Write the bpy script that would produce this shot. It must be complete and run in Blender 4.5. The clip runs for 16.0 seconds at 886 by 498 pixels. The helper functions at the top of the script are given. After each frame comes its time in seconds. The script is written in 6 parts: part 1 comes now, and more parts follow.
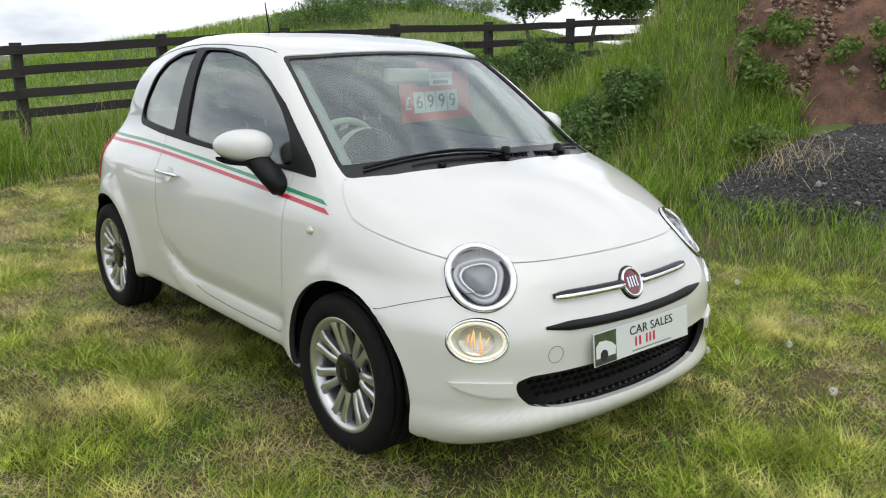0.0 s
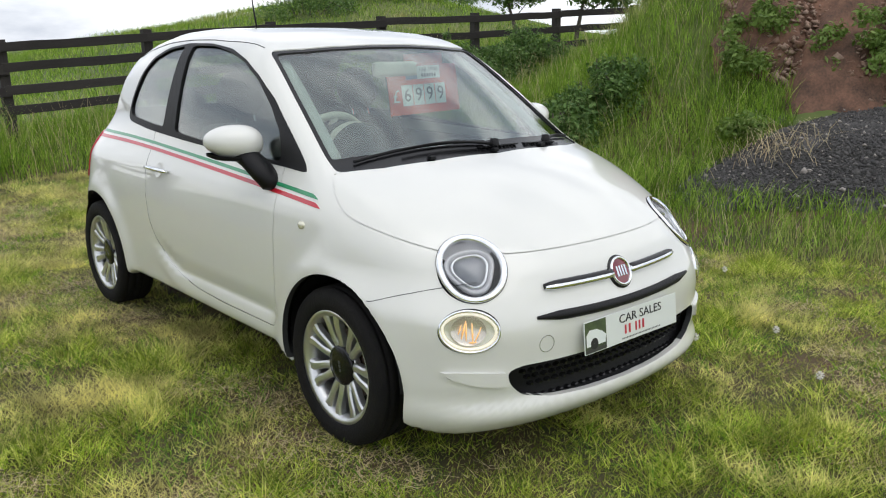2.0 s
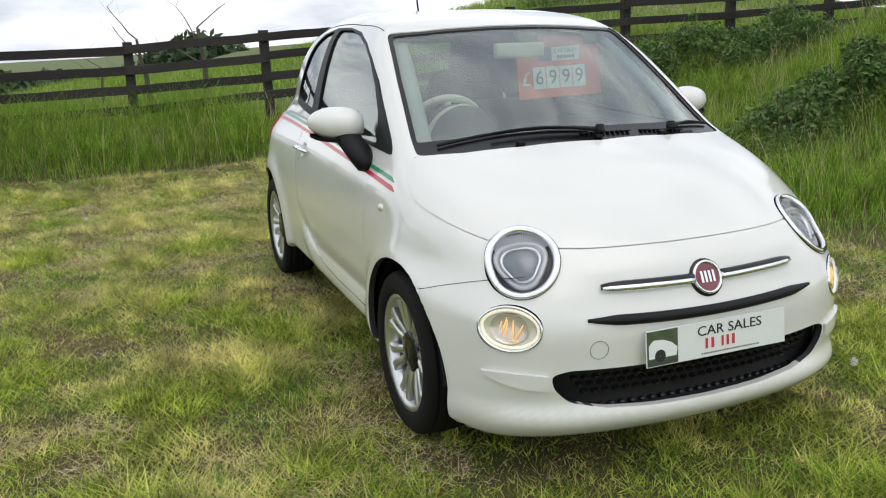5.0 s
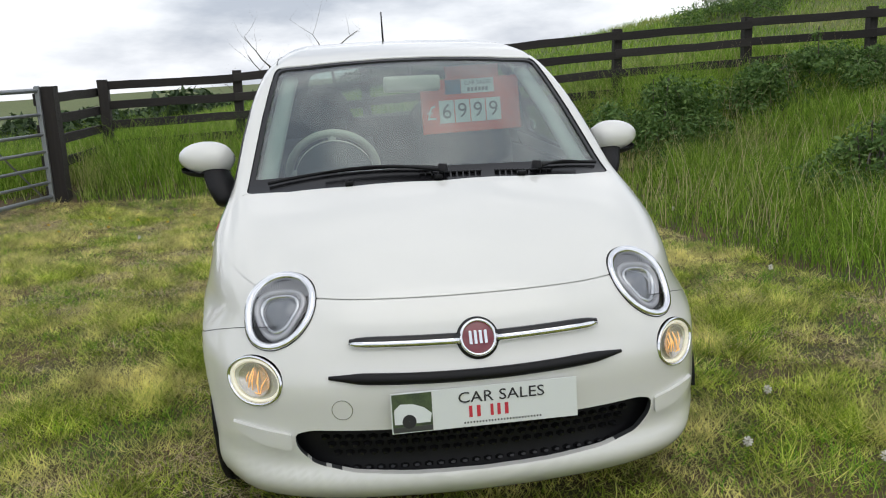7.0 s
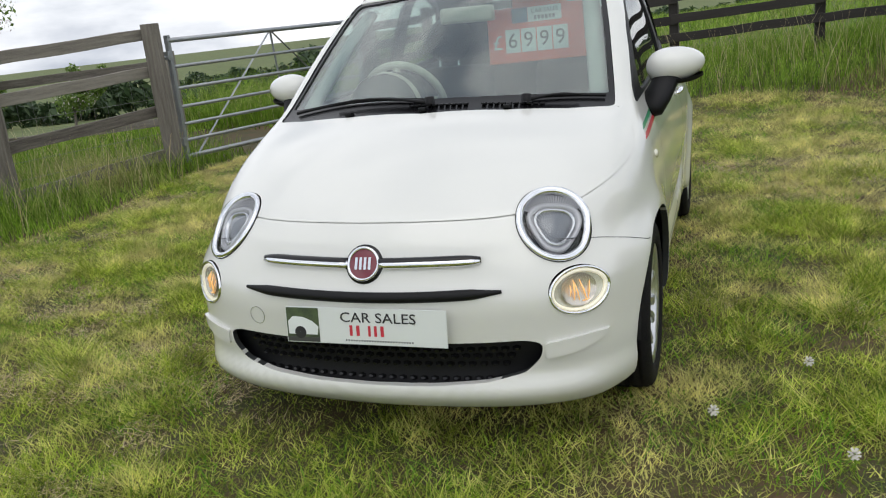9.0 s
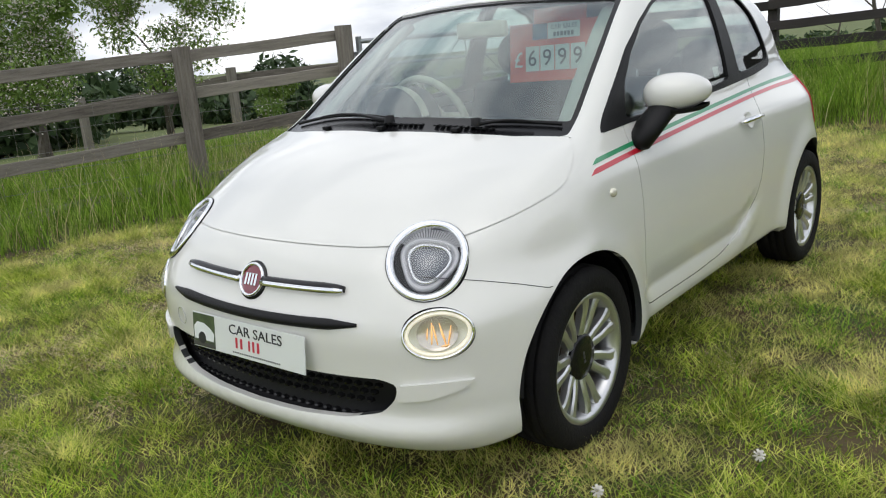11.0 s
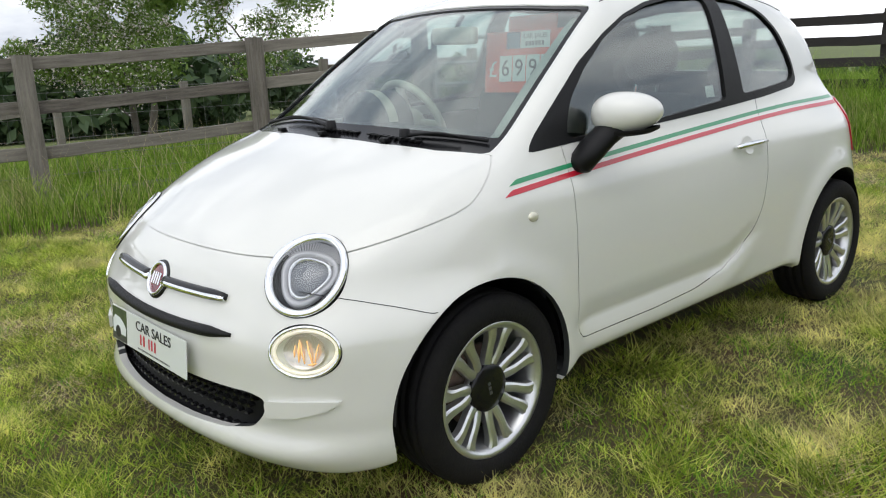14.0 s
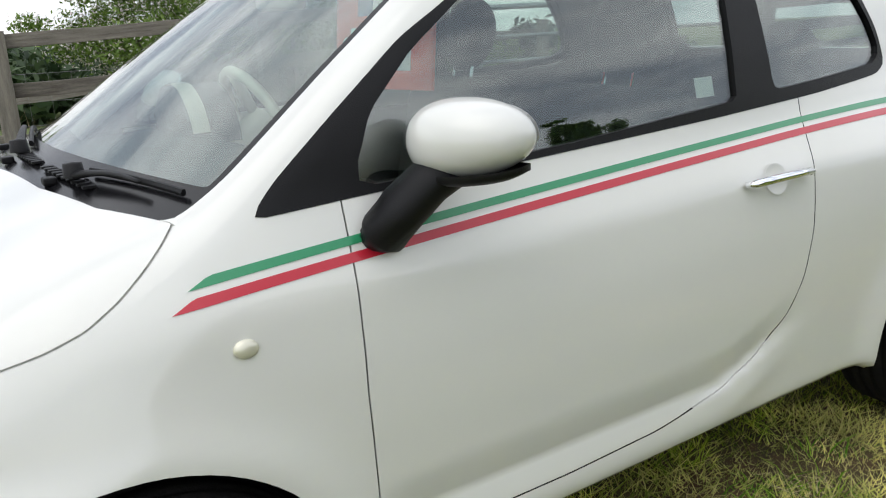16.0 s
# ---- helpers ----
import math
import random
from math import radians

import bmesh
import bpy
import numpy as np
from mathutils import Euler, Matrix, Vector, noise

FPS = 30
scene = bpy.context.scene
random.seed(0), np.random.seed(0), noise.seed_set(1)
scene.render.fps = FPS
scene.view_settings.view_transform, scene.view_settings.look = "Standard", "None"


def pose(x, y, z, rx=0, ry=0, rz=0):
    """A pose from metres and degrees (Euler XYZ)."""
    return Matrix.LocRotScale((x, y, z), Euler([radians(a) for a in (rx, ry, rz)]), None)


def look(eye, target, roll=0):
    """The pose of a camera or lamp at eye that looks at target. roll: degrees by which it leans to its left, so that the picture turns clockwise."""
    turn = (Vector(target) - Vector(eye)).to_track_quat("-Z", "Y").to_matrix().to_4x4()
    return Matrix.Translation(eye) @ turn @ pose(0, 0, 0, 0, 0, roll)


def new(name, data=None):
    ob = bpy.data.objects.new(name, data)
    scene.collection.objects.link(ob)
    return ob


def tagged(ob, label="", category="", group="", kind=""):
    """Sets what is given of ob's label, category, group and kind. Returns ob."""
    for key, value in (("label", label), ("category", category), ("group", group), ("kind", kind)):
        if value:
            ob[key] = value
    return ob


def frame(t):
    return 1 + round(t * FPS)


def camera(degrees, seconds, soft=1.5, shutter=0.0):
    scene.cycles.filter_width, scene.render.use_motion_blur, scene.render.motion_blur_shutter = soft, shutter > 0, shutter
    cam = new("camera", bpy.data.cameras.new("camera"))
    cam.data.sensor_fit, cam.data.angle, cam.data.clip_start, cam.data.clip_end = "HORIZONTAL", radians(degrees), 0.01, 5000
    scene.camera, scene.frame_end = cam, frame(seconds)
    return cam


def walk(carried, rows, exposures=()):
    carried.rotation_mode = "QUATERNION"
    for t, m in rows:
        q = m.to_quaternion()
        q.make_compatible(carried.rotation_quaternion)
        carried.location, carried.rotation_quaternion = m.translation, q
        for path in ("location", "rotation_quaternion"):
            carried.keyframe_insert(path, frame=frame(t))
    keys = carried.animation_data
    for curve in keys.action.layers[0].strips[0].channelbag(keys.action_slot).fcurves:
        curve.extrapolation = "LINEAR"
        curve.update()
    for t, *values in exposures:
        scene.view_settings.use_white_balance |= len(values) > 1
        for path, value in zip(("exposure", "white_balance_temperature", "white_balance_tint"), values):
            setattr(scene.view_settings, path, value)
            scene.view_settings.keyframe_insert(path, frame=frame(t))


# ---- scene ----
cam = camera(56.0, 16.0, soft=1.1)
PATH = [
    (0, (-2.277, -2.338, 1.395), (-1.023, -0.848, 0.938), 0.2),
    (0.5, (-2.294, -2.339, 1.399), (-1.04, -0.853, 0.932), 0.3),
    (1, (-2.305, -2.339, 1.395), (-1.05, -0.863, 0.901), 0.1),
    (1.5, (-2.296, -2.341, 1.386), (-1.039, -0.869, 0.886), 0.0),
    (2, (-2.299, -2.355, 1.404), (-1.029, -0.886, 0.927), -0.5),
    (2.5, (-2.285, -2.356, 1.403), (-1.006, -0.89, 0.94), -1.0),
    (3, (-2.28, -2.355, 1.403), (-1.003, -0.885, 0.947), -0.8),
    (3.5, (-2.276, -2.34, 1.392), (-1.078, -0.805, 0.933), -1.0),
    (4, (-2.136, -2.404, 1.377), (-1.107, -0.753, 0.913), -2.1),
    (4.2, (-2.041, -2.445, 1.374), (-1.08, -0.756, 0.902), -2.0),
    (6.3, (-0.878, -2.789, 1.367), (-0.486, -0.886, 0.889), -2.2),
    (6.5, (-0.741, -2.778, 1.364), (-0.381, -0.867, 0.9), -2.3),
    (7, (-0.408, -2.798, 1.374), (-0.121, -0.867, 0.94), -2.4),
    (7.5, (-0.033, -2.855, 1.392), (0.086, -0.921, 0.896), -3.9),
    (8, (0.337, -2.8, 1.34), (0.246, -0.884, 0.775), -4.4),
    (8.5, (0.668, -2.782, 1.364), (0.308, -0.899, 0.796), -4.8),
    (9, (1.035, -2.786, 1.342), (0.378, -0.981, 0.785), -5.5),
    (9.5, (1.332, -2.655, 1.312), (0.509, -0.914, 0.77), -5.7),
    (9.7, (1.411, -2.565, 1.352), (0.543, -0.851, 0.796), -5.2),
    (11.8, (2.271, -1.894, 1.286), (0.878, -0.547, 0.788), -3.7),
    (12, (2.325, -1.837, 1.308), (0.912, -0.518, 0.795), -3.2),
    (12.5, (2.391, -1.815, 1.356), (0.974, -0.497, 0.853), -2.2),
    (13, (2.407, -1.807, 1.37), (0.995, -0.467, 0.912), -2.1),
    (13.5, (2.419, -1.791, 1.35), (0.996, -0.466, 0.88), -2.3),
    (14, (2.366, -1.614, 1.307), (0.926, -0.318, 0.809), -2.3),
    (14.5, (2.211, -1.287, 1.305), (0.769, 0.013, 0.824), -2.3),
    (15, (2.128, -0.941, 1.282), (0.694, 0.358, 0.775), -2.39),
    (15.5, (2.033, -0.594, 1.276), (0.503, 0.572, 0.726), -1.97),
    (16, (1.902, -0.205, 1.244), (0.291, 0.847, 0.700), -3.0),
]
walk(cam, [(t, look(eye, target, roll)) for t, eye, target, roll in PATH], exposures=((0, 0.46), (4, 0.46), (7, 0.26), (7.6, 0.22), (8.5, 0.32), (9.5, 0.28), (12, 0.42), (14, 0.48), (16, 0.58)))

# ---- sky and sun: bright broken overcast ----
world = bpy.data.worlds.new("sky")
scene.world = world
world.use_nodes = True
wn, wl = world.node_tree.nodes, world.node_tree.links
wn.clear()
w_out = wn.new("ShaderNodeOutputWorld")
w_bg = wn.new("ShaderNodeBackground")
w_sky = wn.new("ShaderNodeTexSky")
w_sky.sky_type = "NISHITA"
w_sky.sun_disc = False
SUN_EL, SUN_AZ = 66, 166
w_sky.sun_elevation, w_sky.sun_rotation = radians(SUN_EL), radians(SUN_AZ)
w_sky.dust_density = 2.0
w_co = wn.new("ShaderNodeTexCoord")
w_map = wn.new("ShaderNodeMapping")
w_map.inputs["Scale"].default_value = (1.0, 1.0, 3.2)
w_noise = wn.new("ShaderNodeTexNoise")
w_noise.inputs["Scale"].default_value = 2.6
w_noise.inputs["Detail"].default_value = 7
w_noise.inputs["Roughness"].default_value = 0.55
w_ramp = wn.new("ShaderNodeValToRGB")
w_ramp.color_ramp.elements[0].position = 0.37
w_ramp.color_ramp.elements[0].color = (3.4, 3.7, 4.3, 1)
w_ramp.color_ramp.elements[1].position = 0.61
w_ramp.color_ramp.elements[1].color = (8.3, 8.4, 8.6, 1)
w_mix = wn.new("ShaderNodeMix")
w_mix.data_type = "RGBA"
w_mix.inputs[0].default_value = 0.9
wl.new(w_co.outputs["Generated"], w_map.inputs["Vector"])
wl.new(w_map.outputs["Vector"], w_noise.inputs["Vector"])
wl.new(w_noise.outputs["Fac"], w_ramp.inputs["Fac"])
wl.new(w_sky.outputs["Color"], w_mix.inputs[6])
wl.new(w_ramp.outputs["Color"], w_mix.inputs[7])
wl.new(w_mix.outputs[2], w_bg.inputs["Color"])
w_bg.inputs["Strength"].default_value = 0.137
wl.new(w_bg.outputs["Background"], w_out.inputs["Surface"])
sun = new("sun", bpy.data.lights.new("sun", "SUN"))
sun.data.energy, sun.data.angle, sun.data.color = 0.4, radians(50), (1.0, 0.96, 0.9)
sun_dir = Vector((math.sin(radians(SUN_AZ)) * math.cos(radians(SUN_EL)), math.cos(radians(SUN_AZ)) * math.cos(radians(SUN_EL)), math.sin(radians(SUN_EL))))
sun.matrix_world = look(sun_dir * 50, (0, 0, 0))

# ---- materials ----
def material(name, color, rough=0.5, metal=0.0, vary=0.0, scale=8.0, bump=0.0, bump_scale=60.0, color2=None, coat=0.0, random_part="", spec=0.5, stretch=(1, 1, 1)):
    """A principled material whose colour drifts towards color2 (or darker) at two scales of noise, with fine relief."""
    m = bpy.data.materials.new(name)
    m.use_nodes = True
    n, l = m.node_tree.nodes, m.node_tree.links
    b = n["Principled BSDF"]
    b.inputs["Roughness"].default_value = rough
    b.inputs["Metallic"].default_value = metal
    b.inputs["Coat Weight"].default_value = coat
    b.inputs["Coat Roughness"].default_value = 0.03
    b.inputs["Specular IOR Level"].default_value = spec
    b.inputs["Base Color"].default_value = (*color, 1)
    co = n.new("ShaderNodeTexCoord")
    mp = n.new("ShaderNodeMapping")
    mp.inputs["Scale"].default_value = stretch
    l.new(co.outputs["Object"], mp.inputs["Vector"])
    if vary > 0:
        c2 = color2 or tuple(c * 0.55 for c in color)
        t1, t2 = n.new("ShaderNodeTexNoise"), n.new("ShaderNodeTexNoise")
        t1.inputs["Scale"].default_value, t1.inputs["Detail"].default_value = scale, 5
        t2.inputs["Scale"].default_value, t2.inputs["Detail"].default_value = scale * 9, 3
        l.new(mp.outputs["Vector"], t1.inputs["Vector"])
        l.new(mp.outputs["Vector"], t2.inputs["Vector"])
        add = n.new("ShaderNodeMath")
        add.operation = "MULTIPLY_ADD"
        l.new(t2.outputs["Fac"], add.inputs[0])
        add.inputs[1].default_value = 0.5
        l.new(t1.outputs["Fac"], add.inputs[2])
        last = add.outputs[0]
        if random_part:
            rnd = n.new("ShaderNodeObjectInfo") if random_part == "object" else n.new("ShaderNodeNewGeometry")
            a2 = n.new("ShaderNodeMath")
            a2.operation = "MULTIPLY_ADD"
            l.new(rnd.outputs["Random" if random_part == "object" else "Random Per Island"], a2.inputs[0])
            a2.inputs[1].default_value = 0.5
            l.new(last, a2.inputs[2])
            last = a2.outputs[0]
        lo, hi = (0.5, 1.0) if not random_part else (0.6, 1.4)
        mr = n.new("ShaderNodeMapRange")
        mr.inputs["From Min"].default_value, mr.inputs["From Max"].default_value = lo, hi
        mr.inputs["To Max"].default_value = vary
        l.new(last, mr.inputs["Value"])
        mx = n.new("ShaderNodeMix")
        mx.data_type = "RGBA"
        mx.inputs[6].default_value, mx.inputs[7].default_value = (*color, 1), (*c2, 1)
        l.new(mr.outputs["Result"], mx.inputs[0])
        l.new(mx.outputs[2], b.inputs["Base Color"])
    if bump > 0:
        bn, bp = n.new("ShaderNodeTexNoise"), n.new("ShaderNodeBump")
        bn.inputs["Scale"].default_value, bn.inputs["Detail"].default_value = bump_scale, 4
        bp.inputs["Strength"].default_value, bp.inputs["Distance"].default_value = bump, 0.01
        l.new(mp.outputs["Vector"], bn.inputs["Vector"])
        l.new(bn.outputs["Fac"], bp.inputs["Height"])
        l.new(bp.outputs["Normal"], b.inputs["Normal"])
    return m


def glass_material(name, tint, base=0.045, rough=0.0, power=4.2):
    """Thin glass: clear and tinted, with a gloss that grows at grazing angles."""
    m = bpy.data.materials.new(name)
    m.use_nodes = True
    n, l = m.node_tree.nodes, m.node_tree.links
    n.clear()
    out, mix = n.new("ShaderNodeOutputMaterial"), n.new("ShaderNodeMixShader")
    tr, gl, fr = n.new("ShaderNodeBsdfTransparent"), n.new("ShaderNodeBsdfGlossy"), n.new("ShaderNodeLayerWeight")
    fr.inputs["Blend"].default_value = 0.5
    pw, ml = n.new("ShaderNodeMath"), n.new("ShaderNodeMath")
    pw.operation, ml.operation = "POWER", "MULTIPLY_ADD"
    pw.inputs[1].default_value = power
    ml.inputs[1].default_value, ml.inputs[2].default_value = 0.9 - base, base
    ml.use_clamp = True
    tr.inputs["Color"].default_value = (*tint, 1)
    gl.inputs["Roughness"].default_value = rough
    l.new(fr.outputs["Facing"], pw.inputs[0])
    l.new(pw.outputs[0], ml.inputs[0])
    l.new(ml.outputs[0], mix.inputs["Fac"])
    l.new(tr.outputs["BSDF"], mix.inputs[1])
    l.new(gl.outputs["BSDF"], mix.inputs[2])
    l.new(mix.outputs["Shader"], out.inputs["Surface"])
    return m


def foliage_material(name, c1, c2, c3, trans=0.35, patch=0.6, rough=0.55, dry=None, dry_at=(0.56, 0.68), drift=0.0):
    """Leaf or blade: colour by its own random value, and by patches over the ground; light shines through it."""
    m = bpy.data.materials.new(name)
    m.use_nodes = True
    n, l = m.node_tree.nodes, m.node_tree.links
    n.clear()
    out, mix = n.new("ShaderNodeOutputMaterial"), n.new("ShaderNodeMixShader")
    b, tl = n.new("ShaderNodeBsdfPrincipled"), n.new("ShaderNodeBsdfTranslucent")
    b.inputs["Roughness"].default_value = rough
    b.inputs["Specular IOR Level"].default_value = 0.3
    geo, co = n.new("ShaderNodeNewGeometry"), n.new("ShaderNodeTexCoord")
    ramp = n.new("ShaderNodeValToRGB")
    e = ramp.color_ramp.elements
    e[0].color, e[1].color = (*c1, 1), (*c3, 1)
    mid = e.new(0.5)
    mid.color = (*c2, 1)
    l.new(geo.outputs["Random Per Island"], ramp.inputs["Fac"])
    last = ramp.outputs["Color"]
    if dry:
        t1 = n.new("ShaderNodeTexNoise")
        t1.inputs["Scale"].default_value, t1.inputs["Detail"].default_value, t1.inputs["Roughness"].default_value = patch, 6, 0.62
        l.new(co.outputs["Object"], t1.inputs["Vector"])
        jit = n.new("ShaderNodeMath")
        jit.operation = "MULTIPLY_ADD"
        l.new(geo.outputs["Random Per Island"], jit.inputs[0])
        jit.inputs[1].default_value = 0.12
        # more dry colour at larger y: the far lawn's brightness is put into it
        pos, away = n.new("ShaderNodeSeparateXYZ"), n.new("ShaderNodeMapRange")
        l.new(co.outputs["Object"], pos.inputs["Vector"])
        l.new(pos.outputs["Y"], away.inputs["Value"])
        away.inputs["From Min"].default_value, away.inputs["From Max"].default_value = -0.5, 4.5
        away.inputs["To Min"].default_value, away.inputs["To Max"].default_value = -0.3 * drift, drift
        plus = n.new("ShaderNodeMath")
        l.new(t1.outputs["Fac"], plus.inputs[0])
        l.new(away.outputs["Result"], plus.inputs[1])
        l.new(plus.outputs[0], jit.inputs[2])
        mr = n.new("ShaderNodeMapRange")
        mr.inputs["From Min"].default_value, mr.inputs["From Max"].default_value = dry_at
        l.new(jit.outputs[0], mr.inputs["Value"])
        mx = n.new("ShaderNodeMix")
        mx.data_type = "RGBA"
        l.new(mr.outputs["Result"], mx.inputs[0])
        l.new(last, mx.inputs[6])
        mx.inputs[7].default_value = (*dry, 1)
        last = mx.outputs[2]
        # clumps of older, darker growth
        t2 = n.new("ShaderNodeTexNoise")
        t2.inputs["Scale"].default_value, t2.inputs["Detail"].default_value = 7.0, 4
        l.new(co.outputs["Object"], t2.inputs["Vector"])
        m2 = n.new("ShaderNodeMapRange")
        m2.inputs["From Min"].default_value, m2.inputs["From Max"].default_value = 0.36, 0.66
        m2.inputs["To Min"].default_value, m2.inputs["To Max"].default_value = 0.55, 1.3
        l.new(t2.outputs["Fac"], m2.inputs["Value"])
        sc = n.new("ShaderNodeVectorMath")
        sc.operation = "SCALE"
        l.new(last, sc.inputs[0])
        l.new(m2.outputs["Result"], sc.inputs["Scale"])
        last = sc.outputs["Vector"]
    l.new(last, b.inputs["Base Color"])
    l.new(last, tl.inputs["Color"])
    mix.inputs["Fac"].default_value = trans
    l.new(b.outputs["BSDF"], mix.inputs[1])
    l.new(tl.outputs["BSDF"], mix.inputs[2])
    l.new(mix.outputs["Shader"], out.inputs["Surface"])
    return m


PAINT = material("white_paint", (0.71, 0.71, 0.67), 0.30, coat=1.0, vary=0.25, scale=3, color2=(0.67, 0.67, 0.63))
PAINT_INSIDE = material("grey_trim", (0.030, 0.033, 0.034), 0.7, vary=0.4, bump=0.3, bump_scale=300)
BLACK = material("black_plastic", (0.006, 0.006, 0.007), 0.5, spec=0.25, vary=0.3, scale=20, bump=0.15, bump_scale=400)
BLACK_GLOSS = material("gloss_black", (0.008, 0.008, 0.009), 0.2, spec=0.35)
RUBBER = material("tyre_rubber", (0.007, 0.007, 0.008), 0.8, spec=0.2, vary=0.5, scale=6, color2=(0.018, 0.016, 0.014), bump=0.3, bump_scale=120)
CHROME = material("chrome", (0.82, 0.83, 0.85), 0.07, 1.0)
ALLOY = material("alloy", (0.66, 0.67, 0.68), 0.28, 0.85, vary=0.3, scale=14, color2=(0.45, 0.44, 0.42))
STEEL = material("brake_steel", (0.16, 0.13, 0.11), 0.5, 0.8, vary=0.6, scale=20, color2=(0.12, 0.05, 0.03))
GLASS = glass_material("window_glass", (0.78, 0.84, 0.81), 0.13)
SCREEN = glass_material("windscreen_glass", (0.82, 0.90, 0.87), 0.125, power=3.6)
LENS = glass_material("lamp_glass", (0.97, 0.98, 0.98), 0.05)
RED = material("red_vinyl", (0.52, 0.012, 0.032), 0.35, coat=0.5)
GREEN = material("green_vinyl", (0.022, 0.27, 0.115), 0.35, coat=0.5)
IVORY = material("ivory_plastic", (0.62, 0.58, 0.48), 0.4, vary=0.2)
SEAT = material("seat_cloth", (0.024, 0.025, 0.027), 0.9, vary=0.5, scale=30, bump=0.4, bump_scale=500)
LAMP_DARK = material("lamp_housing", (0.09, 0.092, 0.096), 0.3, 0.5)
LAMP_SILVER = material("lamp_silver", (0.42, 0.42, 0.44), 0.35, 0.5)
LAMP_SMOKE = material("lamp_smoke", (0.15, 0.16, 0.18), 0.12, 0.4, coat=0.8)
LAMP_GREY = material("lamp_reflector", (0.55, 0.56, 0.58), 0.16, 0.9)
PLATE = material("plate_white", (0.72, 0.75, 0.73), 0.35, coat=0.4)
INK = material("black_ink", (0.02, 0.02, 0.022), 0.5)
RED_INK = material("red_ink", (0.55, 0.03, 0.05), 0.5)
SIGN_RED = material("sign_red", (0.80, 0.10, 0.04), 0.5, vary=0.15, scale=6)
CARD = material("white_card", (0.74, 0.78, 0.76), 0.6, vary=0.1)
BADGE_RED = material("badge_red", (0.16, 0.008, 0.02), 0.2, coat=0.8)


GLOW = bpy.data.materials.new("lit_lamp")
GLOW.use_nodes = True
GLOW.node_tree.nodes["Principled BSDF"].inputs["Base Color"].default_value = (0.92, 0.89, 0.76, 1)
GLOW.node_tree.nodes["Principled BSDF"].inputs["Emission Color"].default_value = (1.0, 0.90, 0.68, 1)
GLOW.node_tree.nodes["Principled BSDF"].inputs["Emission Strength"].default_value = 0.3
CREAM = material("lamp_cream", (0.72, 0.70, 0.58), 0.22, 0.35)
AMBER = material("amber_glow", (0.85, 0.48, 0.18), 0.2, 0.2)
AMBER.node_tree.nodes["Principled BSDF"].inputs["Emission Color"].default_value = (1.0, 0.55, 0.20, 1)
AMBER.node_tree.nodes["Principled BSDF"].inputs["Emission Strength"].default_value = 0.45
ROSE = material("lamp_rose", (0.70, 0.65, 0.58), 0.20, 0.7)


def part(name, source, mat, parent=None, label="", smooth=False):
    """Links a bmesh or mesh as one mesh object under a thing or part."""
    if isinstance(source, bmesh.types.BMesh):
        me = bpy.data.meshes.new(name)
        bmesh.ops.recalc_face_normals(source, faces=source.faces[:])
        source.to_mesh(me)
        source.free()
    else:
        me = source
    if not me.materials:
        me.materials.append(mat)
    if smooth:
        me.shade_smooth()
    ob = new(name, me)
    if parent is not None:
        ob.parent = parent
    if label:
        ob["label"] = label
    return ob


def thing(name, label, category, at=None, group="", kind=""):
    ob = new(name)
    ob.empty_display_size = 0.1
    if at is not None:
        ob.matrix_world = at
    return tagged(ob, label, category, group, kind)


def box(bm, lo, hi, m=None, bevel=0.0):
    """Adds a box between two corners, with soft edges."""
    c = [(a + b) / 2 for a, b in zip(lo, hi)]
    d = [abs(b - a) for a, b in zip(lo, hi)]
    r = bmesh.ops.create_cube(bm, size=1, matrix=(m or Matrix()) @ Matrix.Translation(c) @ Matrix.Diagonal((*d, 1)))
    if bevel > 0:
        vs = set(r["verts"])
        es = [e for e in bm.edges if e.verts[0] in vs and e.verts[1] in vs]
        bmesh.ops.bevel(bm, geom=es, offset=bevel, segments=2, profile=0.6, affect="EDGES")
    return bm


def lathe(bm, profile, n=48, m=None, closed=False):
    """Turns (radius, height) pairs round the local z axis."""
    m = m or Matrix()
    rings = []
    for r, h in profile:
        rings.append([bm.verts.new(m @ Vector((r * math.cos(2 * math.pi * k / n), r * math.sin(2 * math.pi * k / n), h))) for k in range(n)])
    pairs = list(zip(rings, rings[1:]))
    if closed:
        pairs.append((rings[-1], rings[0]))
    for a, b in pairs:
        for k in range(n):
            bm.faces.new((a[k], a[(k + 1) % n], b[(k + 1) % n], b[k]))
    return bm


def tube(bm, pts, radii, n=8, ry=1.0):
    """A tapered tube along points, closed at both ends."""
    rings = []
    pts = [Vector(p) for p in pts]
    if not isinstance(radii, (list, tuple)):
        radii = [radii] * len(pts)
    for i, p in enumerate(pts):
        d = (pts[min(i + 1, len(pts) - 1)] - pts[max(i - 1, 0)]).normalized()
        q = d.to_track_quat("Z", "Y")
        rings.append([bm.verts.new(p + q @ Vector((radii[i] * math.cos(2 * math.pi * k / n), ry * radii[i] * math.sin(2 * math.pi * k / n), 0))) for k in range(n)])
    for a, b in zip(rings, rings[1:]):
        for k in range(n):
            bm.faces.new((a[k], a[(k + 1) % n], b[(k + 1) % n], b[k]))
    bm.faces.new(rings[0][::-1])
    bm.faces.new(rings[-1])
    return bm


